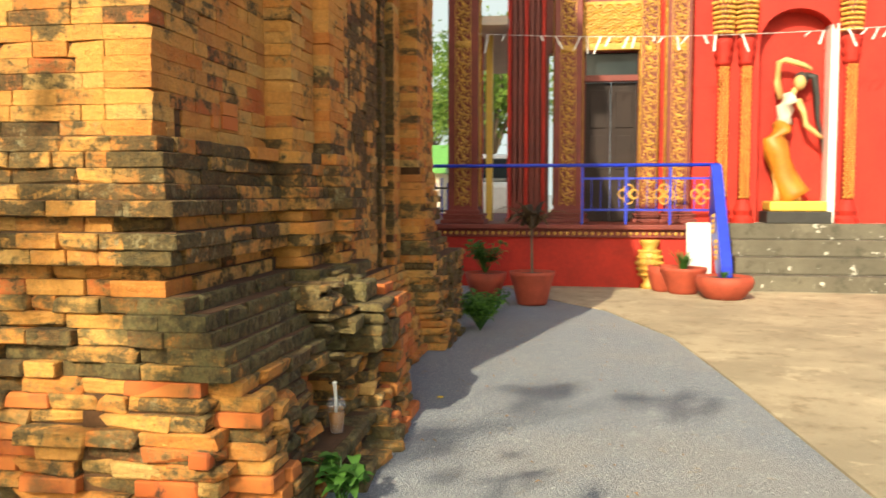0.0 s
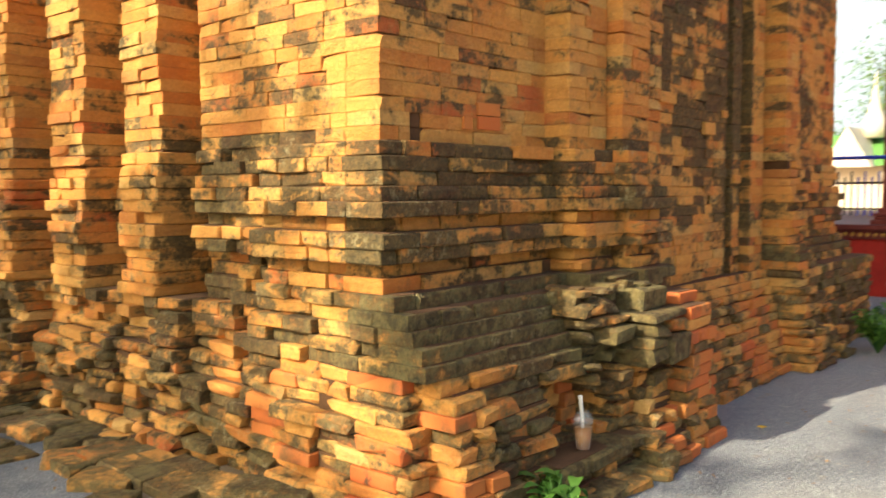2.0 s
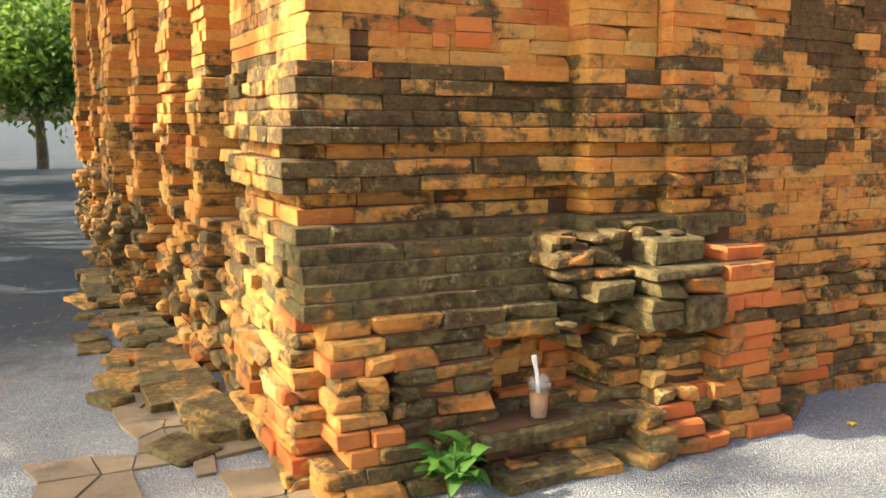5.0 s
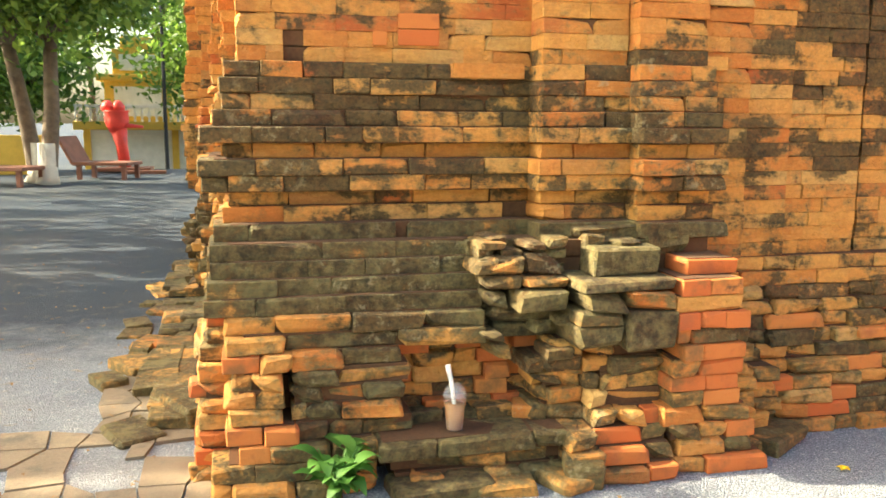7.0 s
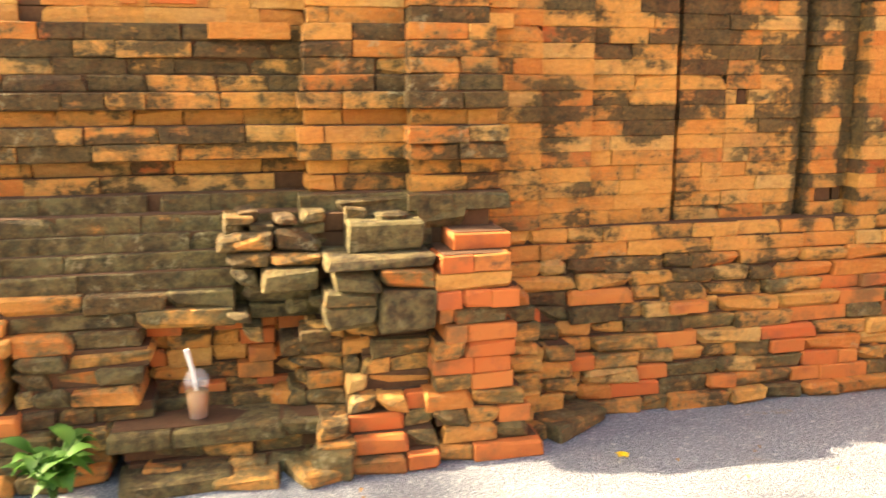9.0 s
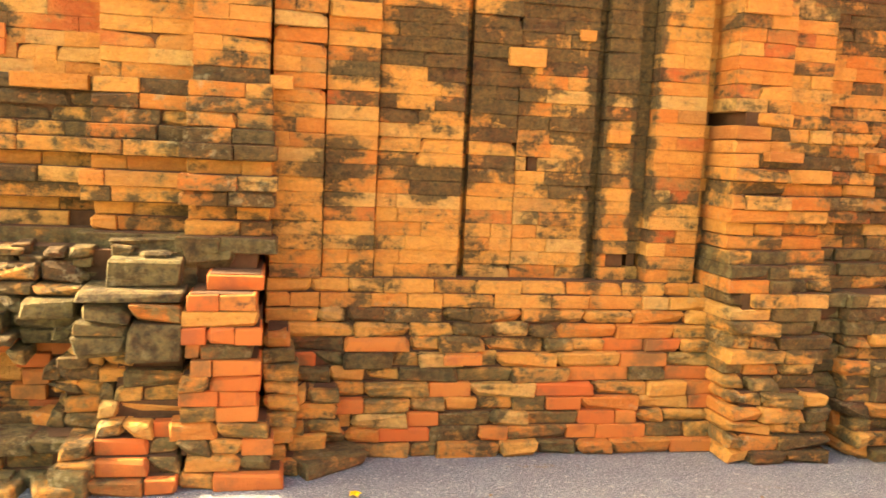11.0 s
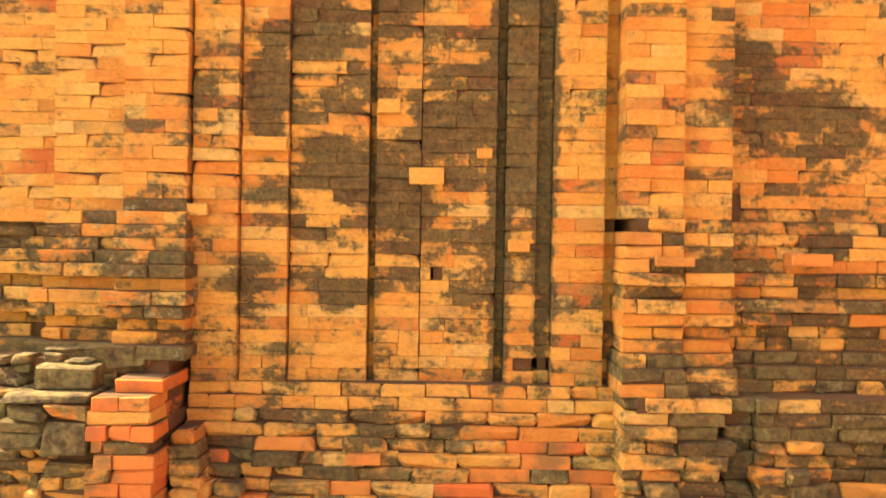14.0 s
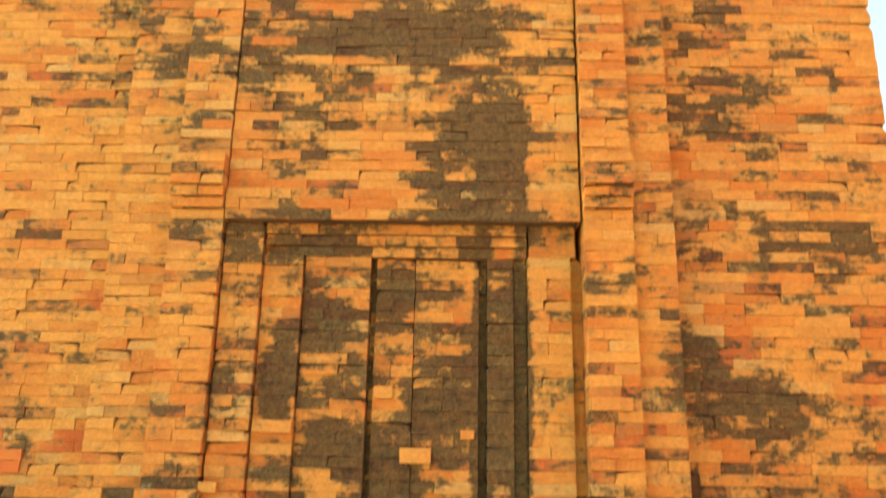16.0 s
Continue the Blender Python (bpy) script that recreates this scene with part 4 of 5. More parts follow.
# statue of a dancer, one plain mesh in painted cement
def statue():
    bm = bmesh.new()

    def limb(points, radii, paint, seg=12):
        first = len(bm.faces)
        tube(bm, points, radii, seg)
        bm.faces.ensure_lookup_table()
        for f in bm.faces[first:]:
            f.material_index = paint

    def ball(place, r, shape, paint):
        first = len(bm.faces)
        bmesh.ops.create_icosphere(bm, subdivisions=2, radius=r, matrix=Matrix.Translation(place) @ Matrix.Diagonal((*shape, 1)))
        bm.faces.ensure_lookup_table()
        for f in bm.faces[first:]:
            f.material_index = paint

    # wrapped skirt, flaring at the hem; bare feet below
    limb([(0, -0.10, 0.05), (0, -0.06, 0.12), (0, 0.04, 0.34), (0, 0.14, 0.62), (0, 0.15, 0.78), (0, 0.09, 0.93), (0, 0.05, 1.0)], [0.21, 0.19, 0.155, 0.16, 0.155, 0.125, 0.10], 0)
    limb([(-0.02, 0.13, 0.0), (-0.02, 0.12, 0.12), (-0.01, 0.12, 0.4)], [0.05, 0.042, 0.08], 1, 8)
    limb([(-0.05, -0.12, 0.0), (-0.04, -0.10, 0.1)], [0.06, 0.05], 1, 8)
    # torso, shoulders, neck and head, bent to one side
    limb([(0, 0.05, 0.98), (0, 0.055, 1.08), (0, 0.04, 1.20), (0, 0.0, 1.31), (0, -0.04, 1.37)], [0.10, 0.085, 0.115, 0.12, 0.05], 2)
    limb([(0, -0.03, 1.35), (0, -0.08, 1.44)], [0.042, 0.038], 1, 8)
    ball((-0.03, -0.12, 1.51), 0.085, (1, 0.9, 1.2), 1)
    ball((0.01, -0.15, 1.56), 0.092, (1, 1, 1.05), 3)
    # raised arm over the head, lowered arm, and the hair held in both
    limb([(0, 0.10, 1.31), (-0.01, 0.15, 1.52), (-0.02, 0.14, 1.77), (-0.03, 0.06, 1.80), (-0.03, -0.16, 1.73), (-0.03, -0.26, 1.67)], [0.048, 0.045, 0.042, 0.04, 0.033, 0.024], 1, 8)
    limb([(0, -0.11, 1.30), (-0.03, -0.17, 1.12), (-0.06, -0.20, 0.97), (-0.08, -0.33, 0.85), (-0.08, -0.40, 0.80)], [0.045, 0.042, 0.037, 0.03, 0.022], 1, 8)
    limb([(0, -0.20, 1.60), (-0.02, -0.30, 1.58), (-0.02, -0.33, 1.35), (-0.02, -0.35, 1.05), (-0.03, -0.40, 0.80), (-0.03, -0.41, 0.62)], [0.05, 0.05, 0.042, 0.032, 0.022, 0.006], 3, 8)
    ob = part("statue", bm, M_FIGURE, None, smooth=True)
    for m in (M_SKIN_PAINT, M_CREAM, M_BLACK):
        ob.data.materials.append(m)
    return ob


M_SKIN_PAINT = plain("ochre_paint", (0.70, 0.42, 0.16), 0.55, vary=0.15, scale=9)
st = statue()
st.matrix_world = pose(WX + 0.05, -2.36, F + 0.28)
tagged(st, "painted dancer statue in an ochre skirt with one arm raised", "statue")
ped = empty("pedestal", pose(WX + 0.05, -2.42, F), "yellow and black pedestal under the statue", "pedestal")
part("plinth", boxed(-0.3, 0.2, -0.42, 0.36, 0, 0.15, bevel=0.01), M_BLACK, ped, "black stone plinth")
part("block", boxed(-0.26, 0.18, -0.38, 0.32, 0.15, 0.28, bevel=0.025), M_YELLOW, ped)

# door
door = empty("door_1", pose(WX + 0.12, 0, F), "closed dark wooden temple door in a red frame", "door", kind="structure")
for y0, y1 in ((-0.46, -0.12), (-0.115, 0.22)):
    leaf = part("leaf", boxed(0, 0.06, y0, y1, 0, 1.85, bevel=0.008), M_DOOR, door)
    for z0, z1 in ((0.1, 0.6), (0.7, 1.15), (1.25, 1.75)):
        part("panel", boxed(-0.014, 0.01, y0 + 0.06, y1 - 0.06, z0, z1, bevel=0.006), M_DOOR, leaf)
part("frame", boxed(-0.08, 0.08, 0.215, 0.27, 0, 2.3, bevel=0.006), M_RED_DEEP, door)
part("frame", boxed(-0.08, 0.08, -0.52, -0.465, 0, 2.3, bevel=0.006), M_RED_DEEP, door)
part("transom_bar", boxed(-0.08, 0.08, -0.465, 0.215, 1.86, 1.94, bevel=0.006), M_RED_DEEP, door)
gl = Mat("dark_glass", 0.12)
M_GLASS = gl.done((0.02, 0.03, 0.035))
part("pane", boxed(0.02, 0.03, -0.465, 0.215, 1.945, 2.24), M_GLASS, door)
bm = boxed(WX - 0.06, WX + 0.1, -0.5, 0.46, 3.03, 3.12, bevel=0.01)
for j in range(5):
    for i in range(8):
        u, w = -0.44 + 0.12 * i + 0.06 * (j % 2), 3.18 + 0.1 * j
        sgn = 1 if (i + j) % 2 else -1
        ring = [(WX - 0.06, u + 0.05 * math.cos(t * 0.6 * sgn), w + 0.045 * math.sin(t * 0.6 * sgn)) for t in range(10)]
        tube(bm, ring, [0.013] * 10, 5)
        bmesh.ops.create_icosphere(bm, subdivisions=1, radius=0.02, matrix=Matrix.Translation((WX - 0.06, u, w)))
box(bm, WX - 0.05, WX + 0.02, -0.5, 0.46, 3.12, 3.66)
tagged(part("door_lintel", bm, M_GOLD, None, smooth=False), "carved gilded lintel over the temple door", "lintel", kind="structure")

# slatted screen
screen = empty("slat_screen", pose(WX - 0.12, 0.72, F), "red wooden slat screen on the temple side", "screen")
for i in range(7):
    part("slat", boxed(0, 0.09, 0.02 + 0.075 * i, 0.07 + 0.075 * i, 0.05, 3.6, bevel=0.006), M_RED_DEEP if i % 3 else M_RED, screen)
part("rail", boxed(-0.01, 0.1, 0, 0.55, 0, 0.05, bevel=0.004), M_RED_DEEP, screen)
tagged(part("eave_soffit", boxed(WX - 0.4, WX + 4, 1.22, 1.95, 3.33, 3.45, bevel=0.01), M_CREAM, None), "cream painted soffit under the temple eave", "eave", kind="structure")
tagged(part("porch_post", boxed(TX + 1.2, TX + 1.32, 1.47, 1.56, F, 3.33, bevel=0.01), M_YELLOW, None), "thin yellow post on the temple platform", "post")

# stairs
stairs = empty("stairs", pose(TX, 0, 0), "worn grey concrete steps up to the red temple", "stairs", kind="structure")
for i in range(4):
    part("step", boxed(-0.14 + 0.27 * i, 1.02, -7.5, -1.58, 0.195 * i, 0.195 * (i + 1), bevel=0.012), M_STEP, stairs)

# railing in front of the door, and the stair's sloping side
rail = empty("railing", pose(TX + 0.03, 0, F), "blue steel railing with gilded flower rings", "railing")
part("handrail", tube(bmesh.new(), [(0, -1.35, 0.72), (0, 4.0, 0.72)], [0.022, 0.022], 10), M_BLUE, rail, smooth=True)
for z in (0.56, 0.18):
    part("bar", boxed(-0.012, 0.012, -1.3, 0.25, z - 0.012, z + 0.012), M_BLUE, rail)
for i in range(4):
    y = 0.25 - 0.52 * i
    part("post", boxed(-0.014, 0.014, y - 0.014, y + 0.014, 0, 0.72), M_BLUE, rail)
for y in (-0.30, -0.72, -1.15):
    fl = bmesh.new()
    for a in range(4):
        c = (0, y + 0.062 * math.cos(a * math.pi / 2), 0.37 + 0.062 * math.sin(a * math.pi / 2))
        pts = [(0, c[1] + 0.055 * math.cos(t * math.tau / 12), c[2] + 0.055 * math.sin(t * math.tau / 12)) for t in range(13)]
        tube(fl, pts, [0.011] * 13, 5)
    part("flower_ring", fl, M_GOLD, rail, "gilded four-leaf ring")
for i in range(14):
    y = 0.25 - 0.11 * i
    part("baluster", boxed(-0.004, 0.004, y - 0.004, y + 0.004, 0.18, 0.56), M_BLUE, rail)
side = empty("stair_parapet", pose(TX, -1.3, 0), "sloping blue steel stair side with gilded ornaments", "railing")
bm = bmesh.new()
prof = [(-0.86, 0.03), (-0.7, 0.03), (0.06, 0.95), (0.06, 1.5), (-0.03, 1.5), (-0.86, 0.36)]
a = [bm.verts.new((x, -0.07, z)) for x, z in prof]
b = [bm.verts.new((x, 0.05, z)) for x, z in prof]
bm.faces.new(a)
bm.faces.new(b[::-1])
for i in range(len(a)):
    bm.faces.new((a[i], b[i], b[(i + 1) % len(a)], a[(i + 1) % len(a)]))
part("panel", bm, M_BLUE, side)
for f in (0.3, 0.6):
    bm = bmesh.new()
    for j in range(4):
        bmesh.ops.create_icosphere(bm, subdivisions=1, radius=0.03, matrix=Matrix.Translation((-0.80 + 0.8 * f, 0.055, 0.25 + 0.95 * f + 0.06 * j - 0.1)))
    part("ornament", bm, M_GOLD, side, "gilded ornament")
board = part("white_board", boxed(-0.02, 0.02, -0.16, 0.12, 0, 0.72, bevel=0.006), M_WHITE, None)
board.matrix_world = pose(TX - 0.14, -1.1, 0.1, 0, 10, 0)
board.location.z = 0.1
tagged(board, "white painted board leaning on the platform", "board")


# ---- pots and plants ----
def pot(name, x, y, profile, label, material=M_TERRA):
    e = empty(name, pose(x, y, 0.011), label, "flower pot", "plant pots")
    top = profile[-1]
    part("body", lathe(bmesh.new(), profile + [(top[0] - 0.03, top[1]), (top[0] - 0.045, top[1] - 0.05)], 28), material, e, smooth=True)
    part("soil", lathe(bmesh.new(), [(top[0] - 0.035, top[1] - 0.055), (top[0] - 0.035, top[1] - 0.03)], 20), M_SOIL, e)
    return e, top[1]


def blade(verts, faces, base, out, length, width, droop, r, folds=4):
    """A bent leaf strip that rises from base and bows outward."""
    n = len(verts)
    side = Vector((-out.y, out.x, 0)).normalized()
    for i in range(folds + 1):
        t = i / folds
        p = Vector(base) + out * (length * t) + Vector((0, 0, length * (out.z * 0 + t * (1.1 - droop * t))))
        w = width * math.sin(math.pi * min(0.97, 0.12 + 0.88 * t))
        verts += [p - side * w, p + Vector((0, 0, -0.25 * w)), p + side * w]
    for i in range(folds):
        a = n + 3 * i
        faces += [(a, a + 1, a + 4, a + 3), (a + 1, a + 2, a + 5, a + 4)]


def tuft(name, x, y, z, count, length, width, spread, droop, material, label, category, seed, group=""):
    r = random.Random(seed)
    v, f = [], []
    for i in range(count):
        a = r.uniform(0, math.tau)
        out = Vector((math.cos(a), math.sin(a), 0)) * r.uniform(0.25, 1.0) * spread
        blade(v, f, (x + r.uniform(-.03, .03), y + r.uniform(-.03, .03), z), out, length * r.uniform(0.6, 1.1), width, droop * r.uniform(0.6, 1.2), r)
    ob = mesh_object(name, v, f, material, smooth=True)
    return tagged(ob, label, category, group)


def leafy(name, x, y, z, stems, height, leaf, material, label, category, seed, spread=0.25):
    """A low plant of thin stems that carry broad leaves."""
    r = random.Random(seed)
    e = empty(name, pose(x, y, z), label, category)
    bm = bmesh.new()
    v, f = [], []
    for s in range(stems):
        a = r.uniform(0, math.tau)
        tip = Vector((math.cos(a) * spread * r.uniform(0.2, 1), math.sin(a) * spread * r.uniform(0.2, 1), height * r.uniform(0.55, 1)))
        tube(bm, [(0, 0, 0), tip * 0.5 + Vector((0, 0, 0.03)), tip], [0.005, 0.004, 0.002], 5)
        for i in range(5):
            p = tip * r.uniform(0.45, 1.0)
            b = r.uniform(0, math.tau)
            blade(v, f, p, Vector((math.cos(b), math.sin(b), 0)), leaf * r.uniform(0.6, 1.1), leaf * 0.27, r.uniform(0.7, 1.5), r)
    part("stem", bm, M_WEED, e)
    mesh_object("leaves", v, f, material, e, smooth=True)
    return e


_, h1 = pot("clay_pot", 9.55, -0.9, [(0.15, 0), (0.17, 0.04), (0.23, 0.2), (0.27, 0.27), (0.27, 0.3)], "round red clay pot with grass on the concrete")
tuft("pot_grass", 9.55, -0.9, 0.27, 60, 0.34, 0.01, 0.6, 0.6, M_WEED, "bright green grass growing in a clay pot", "plant", 3)
_, h2 = pot("clay_bowl", 9.1, -1.28, [(0.18, 0), (0.22, 0.03), (0.30, 0.14), (0.31, 0.2), (0.29, 0.25)], "wide red clay bowl planter on the concrete")
tuft("pot_grass", 9.1, -1.28, 0.24, 14, 0.14, 0.012, 0.7, 0.8, M_WEED, "short sparse greenery in a clay bowl", "plant", 4)
pot("clay_pot", 9.75, -0.72, [(0.13, 0), (0.16, 0.04), (0.2, 0.2), (0.21, 0.3)], "red clay pot beside the platform")
pot("clay_pot", 8.35, 0.77, [(0.15, 0), (0.16, 0.03), (0.2, 0.2), (0.23, 0.30), (0.24, 0.34)], "terracotta pot with a tall dark palm in the shade")
tuft("pot_palm", 8.35, 0.77, 0.80, 46, 0.5, 0.034, 0.75, 0.95, M_PALM, "dark reddish palm with thin leaves", "plant", 5)
bm = tube(bmesh.new(), [(8.35, 0.77, 0.3), (8.36, 0.78, 0.86)], [0.015, 0.012], 6)
tagged(part("palm_stem", bm, M_BARK, None), "thin palm stem in a terracotta pot", "plant")
pot("clay_pot", 8.6, 1.28, [(0.14, 0), (0.2, 0.2), (0.23, 0.3)], "terracotta pot with a bushy plant in the shade")
leafy("bush", 8.6, 1.28, 0.3, 26, 0.36, 0.1, M_WEED, "bushy green plant in a terracotta pot", "plant", 6, 0.3)
leafy("weed", 7.6, 1.18, 0.0, 26, 0.22, 0.09, M_WEED, "low green weed at the wall foot", "weed", 8, 0.3)
leafy("weed", 2.56, 1.17, 0.0, 9, 0.2, 0.1, M_WEED, "broad-leaved green weed at the foot of the brick plinth", "weed", 9, 0.11)
leafy("weed", 6.66, 1.12, 0.0, 90, 0.32, 0.055, M_BUSH, "bright green leafy weed growing at the wall foot", "weed", 10, 0.22)

# iced-coffee cup on the ledge
clear = Mat("clear_plastic", 0.12)
clear.bsdf.inputs["Alpha"].default_value = 0.16
M_CLEAR = clear.done((0.85, 0.85, 0.85))
M_COFFEE = plain("milky_coffee", (0.34, 0.15, 0.035), 0.4, vary=0.1)
cup = empty("coffee_cup", pose(2.955, 1.30, 0.168), "clear plastic cup of milky iced coffee with a straw", "cup")
part("cup_wall", lathe(bmesh.new(), [(0.027, 0), (0.028, 0.004), (0.037, 0.112), (0.038, 0.112)], 20), M_CLEAR, cup, smooth=True)
part("drink", lathe(bmesh.new(), [(0.0262, 0.003), (0.0335, 0.085)], 20), M_COFFEE, cup, "milky brown drink", smooth=True)
lid = part("lid", lathe(bmesh.new(), [(0.040, 0.112), (0.040, 0.118), (0.036, 0.125), (0.029, 0.142), (0.018, 0.150)], 20), M_CLEAR, cup, "clear domed lid", smooth=True)
part("straw", tube(bmesh.new(), [(0.006, 0, 0.02), (-0.01, 0, 0.15), (-0.024, 0.0, 0.215)], [0.006, 0.007, 0.009], 8), M_WHITE, lid, "white wrapped straw")
fl = empty("fallen_flower", pose(4.24, 1.07, 0.0), "small yellow flower fallen on the gravel", "flower")
M_PETAL = plain("yellow_petal", (0.85, 0.55, 0.02), 0.6, vary=0.1)
for i in range(5):
    v, f = [], []
    a = i * math.tau / 5
    blade(v, f, (0, 0, 0.008), Vector((math.cos(a), math.sin(a), 0)), 0.024, 0.01, 0.9, rng)
    mesh_object("petal", v, f, M_PETAL, fl)

# dry leaves and petals strewn over the gravel
r6 = random.Random(61)
v, f = [], []
for i in range(260):
    x, y = (r6.uniform(0.2, 2.0), r6.uniform(1.4, 6.0)) if i % 3 else (r6.uniform(2.4, 7.5), r6.uniform(-0.2, 1.05))
    a = r6.uniform(0, math.tau)
    blade(v, f, (x, y, 0.012), Vector((math.cos(a), math.sin(a), 0)), r6.uniform(0.012, 0.034), r6.uniform(0.004, 0.008), 1.05, r6, 2)
tagged(mesh_object("fallen_leaves", v, f, plain("dry_leaves", (0.34, 0.2, 0.08), 0.9, vary=0.5, scale=3)), "small dry leaves strewn over the gravel", "leaves", kind="stuff")

# garland across the temple front
gar = empty("garland", pose(TX + 0.2, 0, 0), "string of white paper tassels across the temple front", "garland")
def sag(y):
    return 3.05 + 0.012 * (y + 1.3) ** 2


part("string", tube(bmesh.new(), [(0, 2.2 - 0.3 * i, sag(2.2 - 0.3 * i)) for i in range(30)], [0.003] * 30, 5), M_WHITE, gar)
r9 = random.Random(5)
for i in range(64):
    y = 1.6 - 0.1 * i + r9.uniform(-.04, .04)
    if i % 3 == 0 or -2.3 < y < -1.5 and i % 4 or y > 0.4 and i % 2:
        continue
    v, f = [], []
    L, sw = r9.uniform(0.05, 0.24), r9.uniform(-.09, .09)
    for s in (0, 1):
        n0 = len(v)
        for q in range(4):
            t = q / 3
            p = Vector((r9.uniform(-.01, .01), y + sw * t + 0.012 * s, sag(y) - L * t))
            wd = r9.uniform(0.003, 0.009)
            v += [p - Vector((0, wd, 0)), p + Vector((0, wd, 0))]
        f += [(n0 + 2 * q, n0 + 2 * q + 1, n0 + 2 * q + 3, n0 + 2 * q + 2) for q in range(3)]
    mesh_object("tassel", v, f, M_WHITE, gar)


# ---- trees ----
def tree(x, y, z, height, crown, seed, leaves, label, lime=0.0, lean=(0, 0), leaf=0.13, squash=0.75, gap=0.35, trunk=0.16):
    """A tapered trunk with limbs that fork into twigs, and a crown of many small leaves in clumps."""
    r = random.Random(seed)
    e = empty("tree", pose(x, y, z), label, "tree", "trees")
    bm = bmesh.new()
    fork = height * 0.42
    top = Vector((lean[0], lean[1], fork))
    tube(bm, [(0, 0, -0.1), (0.02, 0, 0.15), top * 0.5 + Vector((0.05, 0, 0)), top], [trunk * 1.35, trunk, trunk * 0.85, trunk * 0.7], 10)
    tips = []
    for i in range(9):
        a = i * math.tau / 9 + r.uniform(-.3, .3)
        d = crown * r.uniform(0.45, 0.95)
        end = top + Vector((math.cos(a) * d, math.sin(a) * d, (height - fork) * r.uniform(0.25, 0.95)))
        mid = top.lerp(end, 0.5) + Vector((r.uniform(-.2, .2), r.uniform(-.2, .2), 0.25))
        tube(bm, [top - Vector((0, 0, 0.1)), mid, end], [trunk * 0.5, trunk * 0.3, 0.02], 6)
        tips += [end, mid.lerp(end, 0.6)]
        for _ in range(4):
            s = mid.lerp(end, r.uniform(0, 0.9))
            t = s + Vector((r.uniform(-1, 1), r.uniform(-1, 1), r.uniform(-0.5, 0.9))) * crown * 0.38
            tube(bm, [s, s.lerp(t, 0.5) + Vector((0, 0, 0.06)), t], [0.03, 0.018, 0.006], 5)
            tips.append(t)
    part("trunk", bm, M_BARK, e, smooth=True)
    if lime:
        part("limewash", tube(bmesh.new(), [(0, 0, 0.0), (0.02, 0, 0.15), (0.03, 0, lime)], [trunk * 1.38, trunk * 1.06, trunk * 1.0], 10), M_LIME, e, "whitewashed trunk foot", smooth=True)
    c = np.array([tips[r.randrange(len(tips))] for _ in range(leaves)])
    g = np.random.RandomState(seed)
    spread = crown * gap
    pos = c + g.normal(0, 1, (leaves, 3)) * np.array([spread, spread, spread * squash]) * 0.62
    u = g.normal(0, 1, (leaves, 3))
    u /= np.linalg.norm(u, axis=1)[:, None]
    w = np.cross(u, g.normal(0, 1, (leaves, 3)))
    w /= np.linalg.norm(w, axis=1)[:, None] + 1e-9
    size = leaf * g.uniform(0.6, 1.2, (leaves, 1))
    verts = np.stack([pos - u * size * 0.5, pos + w * size * 0.22, pos + u * size * 0.5, pos - w * size * 0.22], 1).reshape(-1, 3)
    me = bpy.data.meshes.new("crown")
    me.from_pydata(verts.tolist(), [], np.arange(4 * leaves).reshape(-1, 4).tolist())
    me.update()
    me.materials.append(M_LEAF)
    ob = new("crown", me)
    ob.parent = e
    return e


# trees west of the tower whose shade falls on it
tree(-8.2, 5.2, 0, 8.8, 2.6, 21, 1050, "leafy shade tree beside the yard", leaf=0.28, gap=0.08, trunk=0.1)
tree(-7.6, 7.7, 0, 9.6, 2.6, 22, 3000, "leafy shade tree beside the yard", leaf=0.28, gap=0.12, trunk=0.12)
tree(-3.6, 1.9, 0, 4.0, 1.0, 23, 330, "leafy shade tree beside the yard", leaf=0.24, gap=0.14, trunk=0.06)
for i, y in enumerate((7.6, 10.4, 13.2, 16.2)):
    tree(-6.3 - 0.4 * (i % 2), y, 0, 5.8, 2.8, 24 + i, 560, "low spreading shade tree beside the yard", leaf=0.36, gap=0.085, trunk=0.1)
tree(-6.9, 6.4, 0, 8.6, 1.9, 37, 800, "leafy shade tree beside the yard", leaf=0.28, gap=0.11, trunk=0.09)
tree(-6.4, 4.7, 0, 6.8, 1.7, 33, 600, "leafy shade tree beside the yard", leaf=0.26, gap=0.1, trunk=0.08)
tree(-7.0, 10.0, 0, 10.2, 2.6, 34, 4000, "tall shade tree beside the yard", leaf=0.3, gap=0.13)
tree(-3.0, -1.3, 0, 8.8, 1.8, 29, 900, "tall thin shade tree beside the yard", leaf=0.26, gap=0.13)
# limewashed pair across the yard
tree(-1.55, 15.9, 0, 6.2, 2.6, 31, 22000, "broad green tree with a whitewashed trunk", lime=0.75, lean=(-0.35, 0), leaf=0.2)
tree(-1.25, 15.4, 0, 6.4, 2.3, 32, 20000, "broad green tree with a whitewashed trunk", lime=0.75, lean=(0.15, 0.2), leaf=0.2)
for i, (x, y, h) in enumerate(((-6.5, 30, 9), (-1.0, 38, 12), (2.0, 36, 11), (-4.5, 40, 13), (4.0, 30, 9), (-9, 24, 8))):
    tree(x, y, -0.9, h, 3.6, 40 + i, 9000, "green tree beyond the edge of the yard", leaf=0.34, gap=0.42)
for i, (x, y) in enumerate(((-6.0, 25), (-6.8, 28), (1.9, 26), (3.4, 27.5), (-8.0, 22), (-4.6, 23.5))):
    tree(x, y, -0.9, 5.2, 2.2, 80 + i, 9000, "dense green tree at the edge of the yard", leaf=0.28, gap=0.5)
